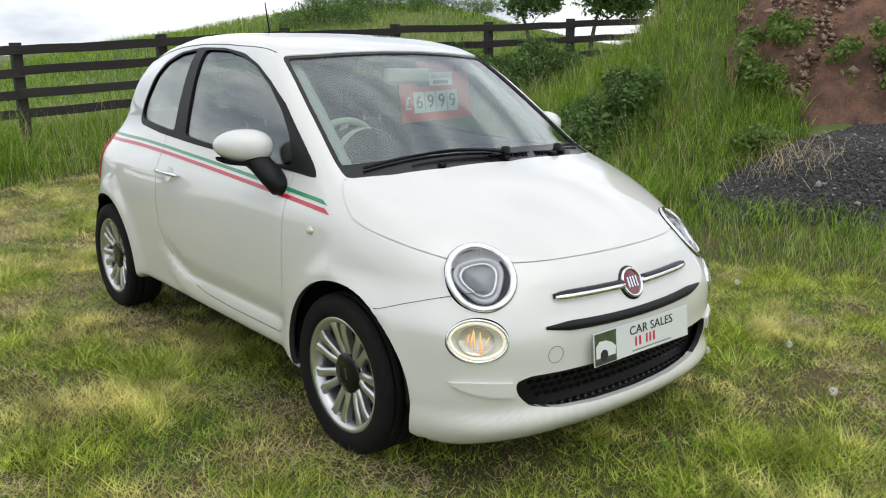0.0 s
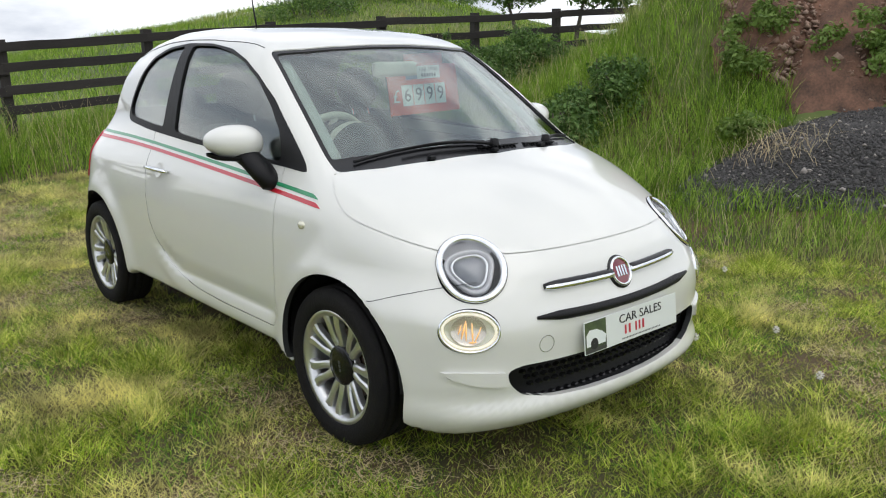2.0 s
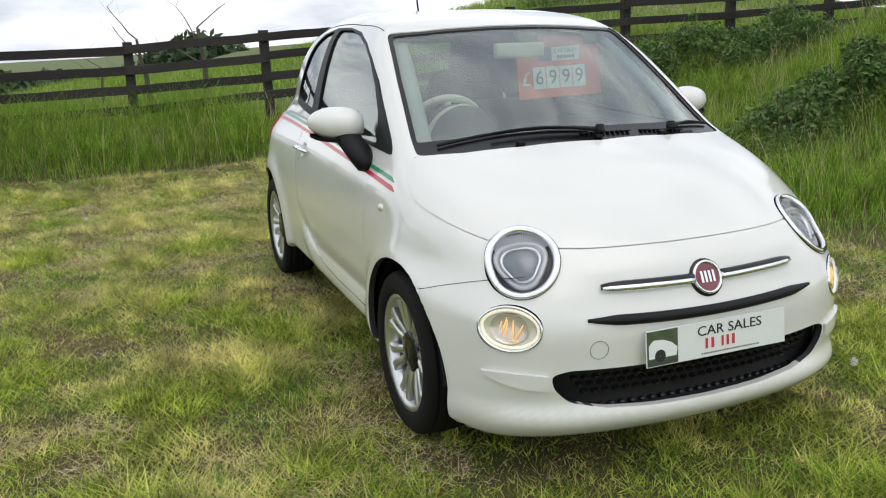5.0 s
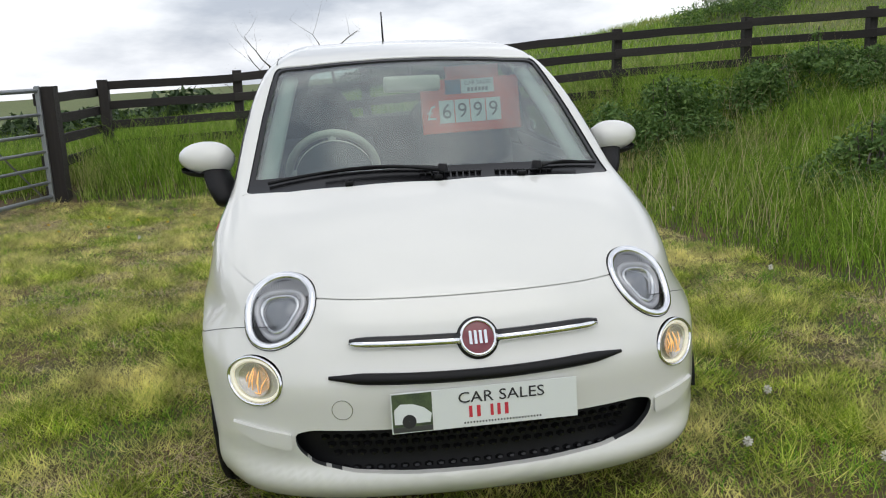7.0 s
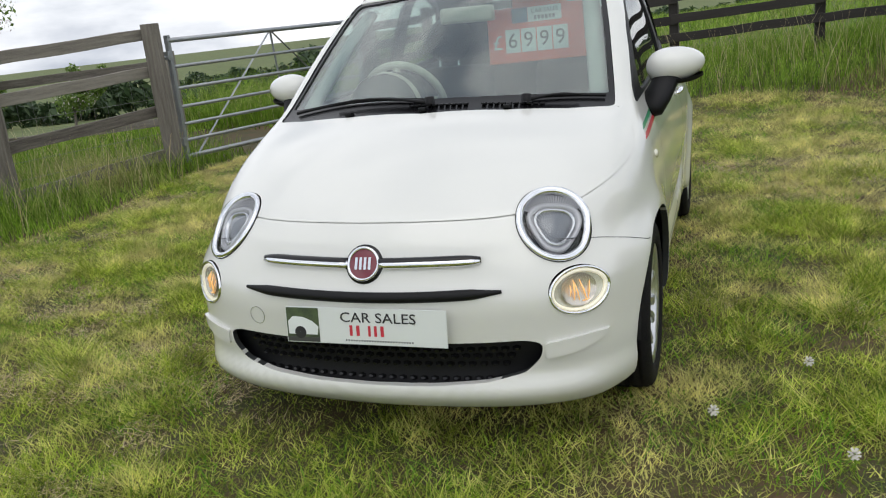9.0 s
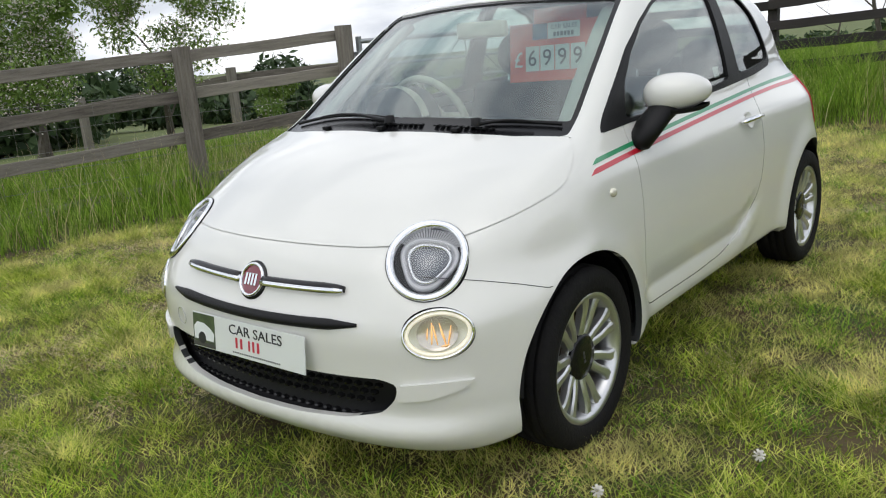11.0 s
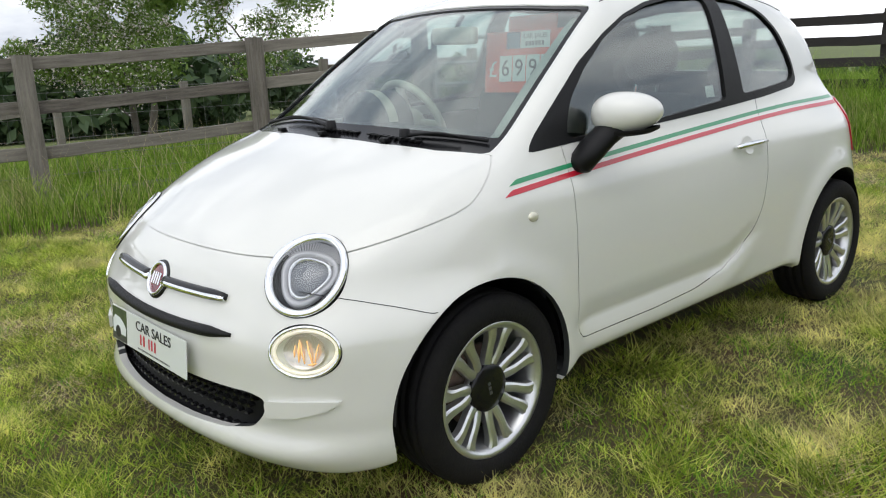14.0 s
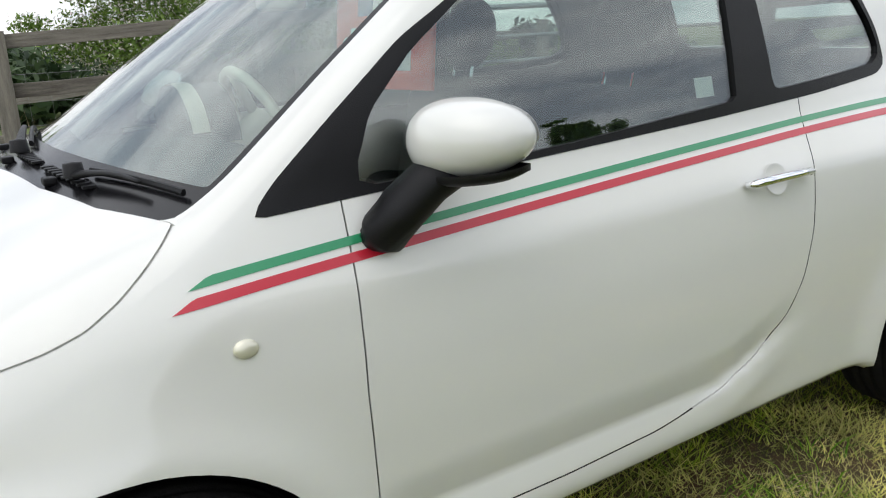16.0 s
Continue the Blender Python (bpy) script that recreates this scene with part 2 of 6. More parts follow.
def lettering(name, text, size, mat, parent, m, depth=0.0006, align="CENTER", squeeze=1.0, label=""):
    """Raised letters in the built-in font, as one mesh; they read along local x, upright along local y."""
    cu = bpy.data.curves.new(name, "FONT")
    cu.body, cu.size, cu.extrude, cu.align_x, cu.align_y, cu.resolution_u = text, size, depth, align, "CENTER", 3
    tmp = bpy.data.objects.new(name, cu)
    scene.collection.objects.link(tmp)
    dg = bpy.context.evaluated_depsgraph_get()
    me = bpy.data.meshes.new_from_object(tmp.evaluated_get(dg))
    bpy.data.objects.remove(tmp)
    bpy.data.curves.remove(cu)
    me.transform(m @ Matrix.Diagonal((squeeze, 1, 1, 1)))
    me.materials.clear()
    return part(name, me, mat, parent, label)

# ---- the car: a form of smooth profiles; x across, y along (nose towards -y), z up; front axle at y = 0, rear at 2.3 ----
def profile(pairs, soft):
    """A smooth curve through the given corners, rounded by about soft metres."""
    xs, ys = zip(*pairs)
    g = np.linspace(xs[0] - 0.5, xs[-1] + 0.5, 2600)
    step = g[1] - g[0]
    lo = ys[0] + (g - xs[0]) * (ys[1] - ys[0]) / (xs[1] - xs[0])
    hi = ys[-1] + (g - xs[-1]) * (ys[-1] - ys[-2]) / (xs[-1] - xs[-2])
    v = np.where(g < xs[0], lo, np.where(g > xs[-1], hi, np.interp(g, xs, ys)))
    k = np.arange(-int(4 * soft / step) - 1, int(4 * soft / step) + 2) * step
    w = np.exp(-0.5 * (k / soft) ** 2)
    pad = len(k) // 2
    v = np.convolve(np.concatenate([v[0] + (np.arange(-pad, 0)) * (v[1] - v[0]), v, v[-1] + np.arange(1, pad + 1) * (v[-1] - v[-2])]), w / w.sum(), "valid")
    return lambda q: np.interp(q, g, v)


def step01(a, b, q):
    h = np.clip((q - a) / (b - a), 0, 1)
    return h * h * (3 - 2 * h)


TOP = profile([(-0.80, 0.56), (-0.66, 0.69), (-0.55, 0.775), (-0.40, 0.862), (-0.25, 0.923), (-0.10, 0.970), (-0.02, 0.992), (0.06, 1.03), (0.3, 1.19), (0.5, 1.315), (0.64, 1.395),
               (0.76, 1.437), (0.95, 1.467), (1.2, 1.488), (1.5, 1.494), (1.8, 1.482), (2.1, 1.44), (2.3, 1.39), (2.45, 1.31), (2.55, 1.2), (2.66, 1.02), (2.8, 0.8), (3.0, 0.4)], 0.035)
NOSE = profile([(0.05, -0.50), (0.14, -0.60), (0.19, -0.665), (0.25, -0.69), (0.33, -0.685), (0.42, -0.683), (0.50, -0.688), (0.56, -0.675), (0.64, -0.645), (0.70, -0.615), (0.76, -0.57), (0.84, -0.46), (1.0, -0.2), (1.5, 0.6)], 0.022)
TAIL = profile([(0.1, 2.72), (0.25, 2.83), (0.4, 2.87), (0.52, 2.87), (0.62, 2.84), (0.8, 2.79), (1.0, 2.71), (1.2, 2.60), (1.35, 2.47), (1.5, 2.3)], 0.03)
SIDE = profile([(0.05, 0.70), (0.17, 0.765), (0.30, 0.785), (0.45, 0.792), (0.60, 0.797), (0.72, 0.792), (0.80, 0.779), (0.86, 0.760), (0.92, 0.736), (0.97, 0.714), (1.02, 0.706), (1.12, 0.682), (1.25, 0.642), (1.36, 0.597), (1.5, 0.525), (1.7, 0.40)], 0.022)
LOW_PLAN = profile([(-0.9, 0.78), (-0.6, 0.90), (-0.4, 0.955), (-0.2, 0.982), (0.0, 0.992), (0.3, 1.0), (1.2, 1.0), (1.9, 1.005), (2.3, 1.0), (2.5, 0.975), (2.7, 0.91), (2.9, 0.80)], 0.08)
HIGH_PLAN = profile([(-0.6, 0.86), (-0.3, 0.91), (0.0, 0.955), (0.3, 0.985), (0.7, 1.0), (1.3, 1.0), (1.7, 0.975), (2.0, 0.935), (2.3, 0.875), (2.5, 0.82), (2.8, 0.70)], 0.08)


def smax(a, b, k):
    h = np.clip(1 - np.abs(a - b) / k, 0, 1)
    return np.maximum(a, b) + h * h * k / 4


def form(p):
    """Signed distance, roughly, to the painted skin of the car."""
    x, y, z = np.abs(p[..., 0]), p[..., 1], p[..., 2]
    up = step01(0.82, 1.08, z)
    w = SIDE(z) * (LOW_PLAN(y) * (1 - up) + HIGH_PLAN(y) * up)
    for yc, ra in ((-0.02, 0.34), (2.238, 0.358)):
        r = np.hypot(y - yc, z - 0.30)
        w = w + 0.021 * np.exp(-((r - ra) / 0.065) ** 2)
    # scalloped lower door: a hollow that climbs towards the rear wheel, over a full sill
    line = 0.372 + 0.095 * step01(1.12, 1.54, y) ** 1.7
    fade = step01(0.30, 0.46, y) * (1 - step01(1.34, 1.58, y))
    hollow = np.clip((line + 0.105 - z) / 0.095, 0, 1) ** 1.15 * (1 - step01(line - 0.036, line + 0.008, -z + 2 * line))
    w = w - 0.020 * fade * hollow + 0.007 * fade * np.exp(-((z - line + 0.05) / 0.04) ** 2)
    # soft shoulder crease along the waist
    w = w + 0.004 * np.exp(-((z - 0.83 - 0.03 * step01(0, 2, y)) / 0.042) ** 2)
    k = 0.34 * (1 - step01(0.7, 1.6, y)) - 0.22 * step01(1.5, 2.2, y)
    crown = 0.074 - 0.02 * step01(0.2, 0.8, y)
    q = y - k * x * x
    t = TOP(q) - crown * x * x
    slope = (TOP(q + 0.01) - TOP(q - 0.01)) / 0.02
    top = (z - t) / np.sqrt(1 + slope ** 2)
    bend = 0.22 * x ** 2 + (0.78 + 0.85 * step01(0.54, 0.70, z)) * x ** 6
    # shallow pressed panel round the badge and bars
    press = 0.010 * np.exp(-((z - 0.615) / 0.055) ** 4) * (1 - step01(0.36, 0.50, x))
    # bumper crease level with the lower grille, and its full lip
    lip = 0.014 * np.exp(-((z - 0.232) / 0.035) ** 2) - 0.008 * np.exp(-((z - 0.30) / 0.03) ** 2)
    fs = (NOSE(z + 0.02) - NOSE(z - 0.02)) / 0.04
    front = (NOSE(z) + bend + press - lip - y) / np.sqrt(1 + np.minimum(fs ** 2, 2))
    back = y - TAIL(z) + 0.25 * x ** 2 + 0.8 * x ** 6
    floor_z = 0.195 + 0.082 * step01(0.22, 0.40, y) * (1 - step01(1.82, 2.0, y)) - 0.040 * (1 - step01(-0.45, -0.25, y)) + 0.10 * step01(2.5, 2.9, y)
    d = smax(x - w, top, 0.075 - 0.030 * step01(0.0, 0.2, y) * (1 - step01(0.55, 0.85, y)) + 0.07 * step01(0.7, 1.2, y))
    d = smax(d, front, 0.085)
    d = smax(d, back, 0.14)
    return smax(d, floor_z - z, 0.03)


def form_normal(p, e=0.004):
    g = np.stack([form(p + np.array(v) * e) - form(p - np.array(v) * e) for v in ((1, 0, 0), (0, 1, 0), (0, 0, 1))], -1)
    return g / np.maximum(np.linalg.norm(g, axis=-1, keepdims=True), 1e-9)


N_ANG = 236
SPINE_Z, SPINE_A, SPINE_B = 0.56, 0.06, 2.25


def cast_form(origin, way, far=1.7):
    lo, hi = np.zeros(origin.shape[:-1]), np.full(origin.shape[:-1], far)
    for _ in range(34):
        mid = (lo + hi) / 2
        inside = form(origin + way * mid[..., None]) < 0
        lo, hi = np.where(inside, mid, lo), np.where(inside, hi, mid)
    return origin + way * lo[..., None]


ang = np.linspace(0, 2 * np.pi, N_ANG, endpoint=False) + 0.5 * np.pi
stations = [(SPINE_A, -math.pi / 2 * (1 - (i + 0.35) / 44)) for i in range(44)] + [(y, 0) for y in np.linspace(SPINE_A, SPINE_B, 130)] + [(SPINE_B, math.pi / 2 * (i + 1) / 30.5) for i in range(30)]
o = np.zeros((len(stations), N_ANG, 3))
w_ = np.zeros_like(o)
for i, (y, tilt) in enumerate(stations):
    o[i, :, 1], o[i, :, 2] = y, SPINE_Z
    w_[i, :, 0], w_[i, :, 2], w_[i, :, 1] = np.cos(ang) * math.cos(tilt), np.sin(ang) * math.cos(tilt), math.sin(tilt)
GRID = cast_form(o, w_)
GRID_N = form_normal(GRID)
CENTRES = (GRID[:-1] + GRID[1:]) / 2


def skin(lo, hi, keep=None):
    """A closed sheet that follows the form, from lo to hi metres outside it; keep: which patches, by their middle."""
    m, n = GRID.shape[:2]
    use = np.ones((m - 1, n), bool) if keep is None else keep(CENTRES[..., 0], CENTRES[..., 1], CENTRES[..., 2])
    vt, vb = (GRID + hi * GRID_N).reshape(-1, 3), (GRID + lo * GRID_N).reshape(-1, 3)
    off = m * n
    faces = []
    for i, j in zip(*np.nonzero(use)):
        j2 = (j + 1) % n
        a, b, c, d = i * n + j, i * n + j2, (i + 1) * n + j2, (i + 1) * n + j
        faces.append((a, b, c, d))
        faces.append((d + off, c + off, b + off, a + off))
        if i > 0 and not use[i - 1, j]:
            faces.append((b, a, a + off, b + off))
        if i < m - 2 and not use[i + 1, j]:
            faces.append((d, c, c + off, d + off))
        if not use[i, (j - 1) % n]:
            faces.append((a, d, d + off, a + off))
        if not use[i, j2]:
            faces.append((c, b, b + off, c + off))
    verts = np.concatenate([vt, vb])
    if keep is None:
        for i in (0, m - 1):
            ring = [i * n + j for j in range(n)]
            r2 = [v + off for v in ring]
            faces.append(tuple(ring[::-1] if i == 0 else ring))
            faces.append(tuple(r2 if i == 0 else r2[::-1]))
    else:
        for i in (0, m - 1):
            for j in range(n):
                k = 0 if i == 0 else m - 2
                if use[k, j]:
                    a, b = i * n + j, i * n + (j + 1) % n
                    faces.append((b, a, a + off, b + off) if i == 0 else (a, b, b + off, a + off))
    used = sorted({v for f in faces for v in f})
    back = {v: k for k, v in enumerate(used)}
    me = bpy.data.meshes.new("skin")
    me.from_pydata([tuple(verts[v]) for v in used], [], [tuple(back[v] for v in f) for f in faces])
    return me


def prism(outline, axis, lo, hi):
    """A closed block with a given outline: axis x takes (y, z) pairs, y takes (x, z), z takes (x, y)."""
    bm = bmesh.new()
    put = {"x": lambda a, b, c: (c, a, b), "y": lambda a, b, c: (a, c, b), "z": lambda a, b, c: (a, b, c)}[axis]
    r1 = [bm.verts.new(put(a, b, lo)) for a, b in outline]
    r2 = [bm.verts.new(put(a, b, hi)) for a, b in outline]
    n = len(outline)
    bm.faces.new(r1)
    bm.faces.new(r2)
    for k in range(n):
        bm.faces.new((r1[k], r1[(k + 1) % n], r2[(k + 1) % n], r2[k]))
    bmesh.ops.recalc_face_normals(bm, faces=bm.faces[:])
    me = bpy.data.meshes.new("block")
    bm.to_mesh(me)
    bm.free()
    return me


def drum(radius, m, length, n=64):
    bm = bmesh.new()
    bmesh.ops.create_cone(bm, cap_ends=True, segments=n, radius1=radius, radius2=radius, depth=length, matrix=m)
    me = bpy.data.meshes.new("drum")
    bm.to_mesh(me)
    bm.free()
    return me


def rounded(pts, n=120, soft=0.02):
    """Resamples a closed outline evenly and rounds its corners."""
    p = np.array(pts + [pts[0]], float)
    s = np.concatenate([[0], np.cumsum(np.hypot(*np.diff(p, axis=0).T))])
    q = np.linspace(0, s[-1], n, endpoint=False)
    v = np.stack([np.interp(q, s, p[:, 0]), np.interp(q, s, p[:, 1])], 1)
    h = s[-1] / n
    k = int(3 * soft / h) + 1
    w = np.exp(-0.5 * (np.arange(-k, k + 1) * h / soft) ** 2)
    w /= w.sum()
    v = sum(wi * np.roll(v, -i, 0) for i, wi in zip(range(-k, k + 1), w))
    return [tuple(a) for a in v]


def inset(pts, d):
    p = np.array(pts)
    t = np.roll(p, -1, 0) - np.roll(p, 1, 0)
    t /= np.linalg.norm(t, axis=1, keepdims=True)
    area = np.sum(p[:, 0] * np.roll(p[:, 1], -1) - np.roll(p[:, 0], -1) * p[:, 1])
    nrm = np.stack([-t[:, 1], t[:, 0]], 1) * (1 if area > 0 else -1)
    return [tuple(a) for a in p + nrm * d]


def carve(base, steps):
    """Cuts (or keeps, with INTERSECT) blocks from a sheet."""
    ob = new("work", base)
    extra = []
    for op, me in steps:
        c = new("block", me)
        extra.append(c)
        md = ob.modifiers.new("cut", "BOOLEAN")
        md.operation, md.object, md.solver = op, c, "EXACT"
    dg = bpy.context.evaluated_depsgraph_get()
    me = bpy.data.meshes.new_from_object(ob.evaluated_get(dg))
    for c in [ob, *extra]:
        bpy.data.objects.remove(c)
    return me


def carve_in_turn(base, steps):
    """Cuts block after block; a cut that goes wrong is tried again with the block nudged by a hair."""
    for op, me in steps:
        before = sum(f.area for f in base.polygons)
        for nudge in range(12):
            block = me.copy()
            block.transform(Matrix.Translation((0.0002 * nudge, 0.0004 * (-1) ** nudge * nudge, 0.0003 * (nudge % 4))))
            done = carve(base.copy(), [(op, block)])
            if 0.8 * before < sum(f.area for f in done.polygons) < before * 1.02 and abs(sum(f.area for f in done.polygons) - before) > 1e-4:
                base = done
                break
    return base


def dress(me, mats, hi=0.0, inner=None):
    """Smooth normals on the faces that follow the form; inner: a second material for faces well inside it."""
    me.materials.clear()
    for m in mats:
        me.materials.append(m)
    me.shade_smooth()
    nv, nf, nl = len(me.vertices), len(me.polygons), len(me.loops)
    co, ln, fn, fc = np.empty(nv * 3), np.empty(nl, int), np.empty(nf * 3), np.empty(nf * 3)
    me.vertices.foreach_get("co", co)
    me.loops.foreach_get("vertex_index", ln)
    me.polygons.foreach_get("normal", fn)
    me.polygons.foreach_get("center", fc)
    co, fn, fc = co.reshape(-1, 3), fn.reshape(-1, 3), fc.reshape(-1, 3)
    tot = np.empty(nf, int)
    me.polygons.foreach_get("loop_total", tot)
    vn, dv = form_normal(co), form(co)
    loop_face = np.repeat(np.arange(nf), tot)
    n = vn[ln]
    dot = np.sum(n * fn[loop_face], 1)
    out = np.where((dot > 0.55)[:, None], n, np.where((dot < -0.8)[:, None], -n, fn[loop_face]))
    me.normals_split_custom_set(out.tolist())
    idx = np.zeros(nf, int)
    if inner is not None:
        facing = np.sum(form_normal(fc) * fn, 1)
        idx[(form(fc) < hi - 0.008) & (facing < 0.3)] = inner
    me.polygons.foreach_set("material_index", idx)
    return me


def side_keep(sign, y0=-0.9, y1=3.0, z0=0.1, z1=1.6):
    return lambda x, y, z: (x * sign > 0.3) & (y > y0) & (y < y1) & (z > z0) & (z < z1)


# outlines, in metres from the front axle and the ground
DAYLIGHT = rounded([(0.225, 0.955), (0.42, 0.964), (0.8, 0.975), (1.3, 0.993), (1.7, 1.010), (2.02, 1.030), (2.085, 1.054), (2.06, 1.15), (1.98, 1.265), (1.87, 1.348), (1.72, 1.398), (1.5, 1.420), (1.25, 1.417), (1.02, 1.394),
                    (0.85, 1.352), (0.70, 1.29), (0.55, 1.21), (0.40, 1.10), (0.27, 1.0)], 150, 0.018)
DOOR = rounded([(0.385, 1.02), (0.380, 0.94), (0.368, 0.82), (0.362, 0.66), (0.366, 0.5), (0.366, 0.375), (0.39, 0.352), (0.8, 0.350), (1.05, 0.358), (1.25, 0.385), (1.38, 0.435), (1.48, 0.51), (1.535, 0.60), (1.565, 0.70), (1.585, 0.82), (1.61, 0.94), (1.62, 1.03)], 170, 0.014)
BONNET_SIDE = rounded([(-1.0, 0.737), (-0.52, 0.737), (-0.40, 0.751), (-0.284, 0.781), (-0.182, 0.806), (-0.087, 0.829), (-0.031, 0.849), (0.018, 0.878), (0.068, 0.915), (0.125, 0.962), (0.20, 1.02), (0.20, 1.3), (-1.0, 1.3)], 220, 0.008)
COWL = [(0.8, 0.165), (0.652, 0.122), (0.5, 0.052), (0.3, 0.000), (0.0, -0.034), (-0.3, 0.000), (-0.5, 0.052), (-0.652, 0.122), (-0.8, 0.165), (-0.8, 0.6), (0.8, 0.6)]
SCREEN_OUT = rounded([(0.0, -0.045), (0.3, -0.01), (0.5, 0.045), (0.652, 0.122), (0.640, 0.22), (0.595, 0.48), (0.545, 0.73), (0.53, 0.755), (0.4, 0.715), (0.2, 0.685), (0.0, 0.675),
                      (-0.2, 0.685), (-0.4, 0.715), (-0.53, 0.755), (-0.545, 0.73), (-0.595, 0.48), (-0.640, 0.22), (-0.652, 0.122), (-0.5, 0.045), (-0.3, -0.01)], 190, 0.012)
SCREEN_IN = rounded([(x, max(y, 0.060 + 0.34 * x * x)) for x, y in inset(SCREEN_OUT, 0.019)], 170, 0.014)
GRILLE = rounded([(0.0, 0.400), (0.30, 0.400), (0.47, 0.402), (0.522, 0.388), (0.515, 0.345), (0.470, 0.300), (0.36, 0.276), (0.2, 0.266), (0.0, 0.263),
                  (-0.2, 0.266), (-0.36, 0.276), (-0.470, 0.300), (-0.515, 0.345), (-0.522, 0.388), (-0.47, 0.402), (-0.30, 0.400)], 150, 0.012)
PANE_FRONT = inset(rounded([(0.43, 0.995), (0.6, 0.998), (0.9, 1.010), (1.375, 1.040), (1.385, 1.15), (1.412, 1.392), (1.2, 1.388), (1.02, 1.364), (0.86, 1.326), (0.70, 1.258), (0.57, 1.172), (0.475, 1.085)], 130, 0.010), -0.017)
PANE_FRONT = [(min(y, 1.384 + 0.1 * (z - 1.04)), z) for y, z in PANE_FRONT]
PANE_REAR = inset(rounded([(1.535, 1.048), (1.75, 1.058), (2.00, 1.072), (2.045, 1.09), (2.01, 1.165), (1.93, 1.268), (1.83, 1.332), (1.68, 1.375), (1.515, 1.392), (1.52, 1.2)], 110, 0.014), -0.015)
PANE_REAR = [(max(y, 1.527 - 0.05 * (z - 1.05)), z) for y, z in PANE_REAR]
BACK_WINDOW = rounded([(-0.42, 1.06), (0.42, 1.06), (0.46, 1.1), (0.40, 1.34), (0.2, 1.37), (-0.2, 1.37), (-0.40, 1.34), (-0.46, 1.1)], 90, 0.02)

car = thing("car", "white three-door hatchback with green and red side stripes on grass", "car")

def surface_point(x, z, y0=-1.6, way=(0, 1, 0)):
    """Where a line along the car meets its nose, and the normal there."""
    o_ = np.array([x, 0.3, z])
    p = cast_form(o_, np.array([0.0, -1.0, 0.0]), 1.4)
    return Vector(p), Vector(form_normal(p))


def side_point(sign, y, z):
    p = cast_form(np.array([0.1 * sign, y, z]), np.array([float(sign), 0.0, 0.0]), 1.0)
    return Vector(p), Vector(form_normal(p))


def facing(p, n):
    """A pose at p whose z axis looks along n, with y as upright as can be."""
    n = n.normalized()
    x = Vector((0, 0, 1)).cross(n).normalized()
    y = n.cross(x)
    m = Matrix((x, y, n)).transposed().to_4x4()
    return Matrix.Translation(p) @ m


LAMP = {s: facing(*surface_point(0.545 * s, 0.714)) for s in (-1, 1)}
FOG = {s: facing(*surface_point(0.628 * s, 0.532)) for s in (-1, 1)}
lamp_shape = Matrix.Diagonal((0.114, 0.1262, 1, 1))
fog_shape = Matrix.Diagonal((0.100, 0.0710, 1, 1))
ARCH = {0.0: (-0.032, 0.302, 0.340), 2.3: (2.236, 0.296, 0.358)}
arch = [drum(r, Matrix.Translation((0.72 * s, y, z)) @ Matrix.Rotation(math.pi / 2, 4, "Y"), 0.54, 72) for s in (-1, 1) for y, z, r in ARCH.values()]

cuts = [("DIFFERENCE", drum(1.0, LAMP[s] @ lamp_shape, 0.121 + 0.002 * s, 53 + s)) for s in (-1, 1)]
cuts += [("DIFFERENCE", carve(prism(inset(BONNET_SIDE, -0.0036), "x", -0.9, 0.9), [("DIFFERENCE", prism(inset(COWL, 0.0), "z", 0.5, 1.5))]))]
cuts += [("DIFFERENCE", drum(1.0, FOG[s] @ fog_shape, 0.10, 40)) for s in (-1, 1)]
cuts += [("DIFFERENCE", a) for a in arch]
cuts += [("DIFFERENCE", prism(DAYLIGHT, "x", 0.35 * s, 0.95 * s)) for s in (-1, 1)]
cuts += [("DIFFERENCE", prism(SCREEN_OUT, "z", 0.85, 1.7)), ("DIFFERENCE", prism(BACK_WINDOW, "y", 2.1, 3.0)), ("DIFFERENCE", prism(GRILLE, "y", -1.0, -0.3))]
cuts += [("DIFFERENCE", prism(inset(DOOR, -0.0032), "x", 0.45 * s, 0.95 * s)) for s in (-1, 1)]
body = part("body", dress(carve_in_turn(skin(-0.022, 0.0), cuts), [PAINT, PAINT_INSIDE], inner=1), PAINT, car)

bonnet_block = carve(prism(inset(BONNET_SIDE, 0.0005), "x", -0.9, 0.9), [("DIFFERENCE", prism(inset(COWL, -0.002), "z", 0.5, 1.5))])
bonnet_me = carve(skin(-0.02, 0.0), [("INTERSECT", bonnet_block)] + [("DIFFERENCE", drum(1.0, LAMP[s] @ lamp_shape, 0.121 + 0.002 * s, 53 + s)) for s in (-1, 1)])
part("bonnet", dress(bonnet_me, [PAINT]), PAINT, car)
scuttle = carve(skin(-0.016, -0.004, lambda x, y, z: (y < 1.0) & (z > 0.8)), [("INTERSECT", prism(SCREEN_OUT, "z", 0.85, 1.7)), ("DIFFERENCE", prism(SCREEN_IN, "z", 0.85, 1.7))])
part("windscreen_surround", dress(scuttle, [BLACK_GLOSS]), BLACK_GLOSS, car, "black windscreen border and scuttle")
glass = part("windscreen", dress(carve(skin(-0.013, -0.009, lambda x, y, z: (y < 1.0) & (z > 0.8)), [("INTERSECT", prism(SCREEN_IN, "z", 0.85, 1.7))]), [SCREEN]), SCREEN, car, "clear tinted windscreen")
glass.visible_shadow = False
back_glass = part("rear_window", dress(carve(skin(-0.013, -0.009, lambda x, y, z: (y > 1.9) & (z > 0.8)), [("INTERSECT", prism(inset(BACK_WINDOW, -0.004), "y", 2.1, 3.0))]), [GLASS]), GLASS, car)
back_glass.visible_shadow = False
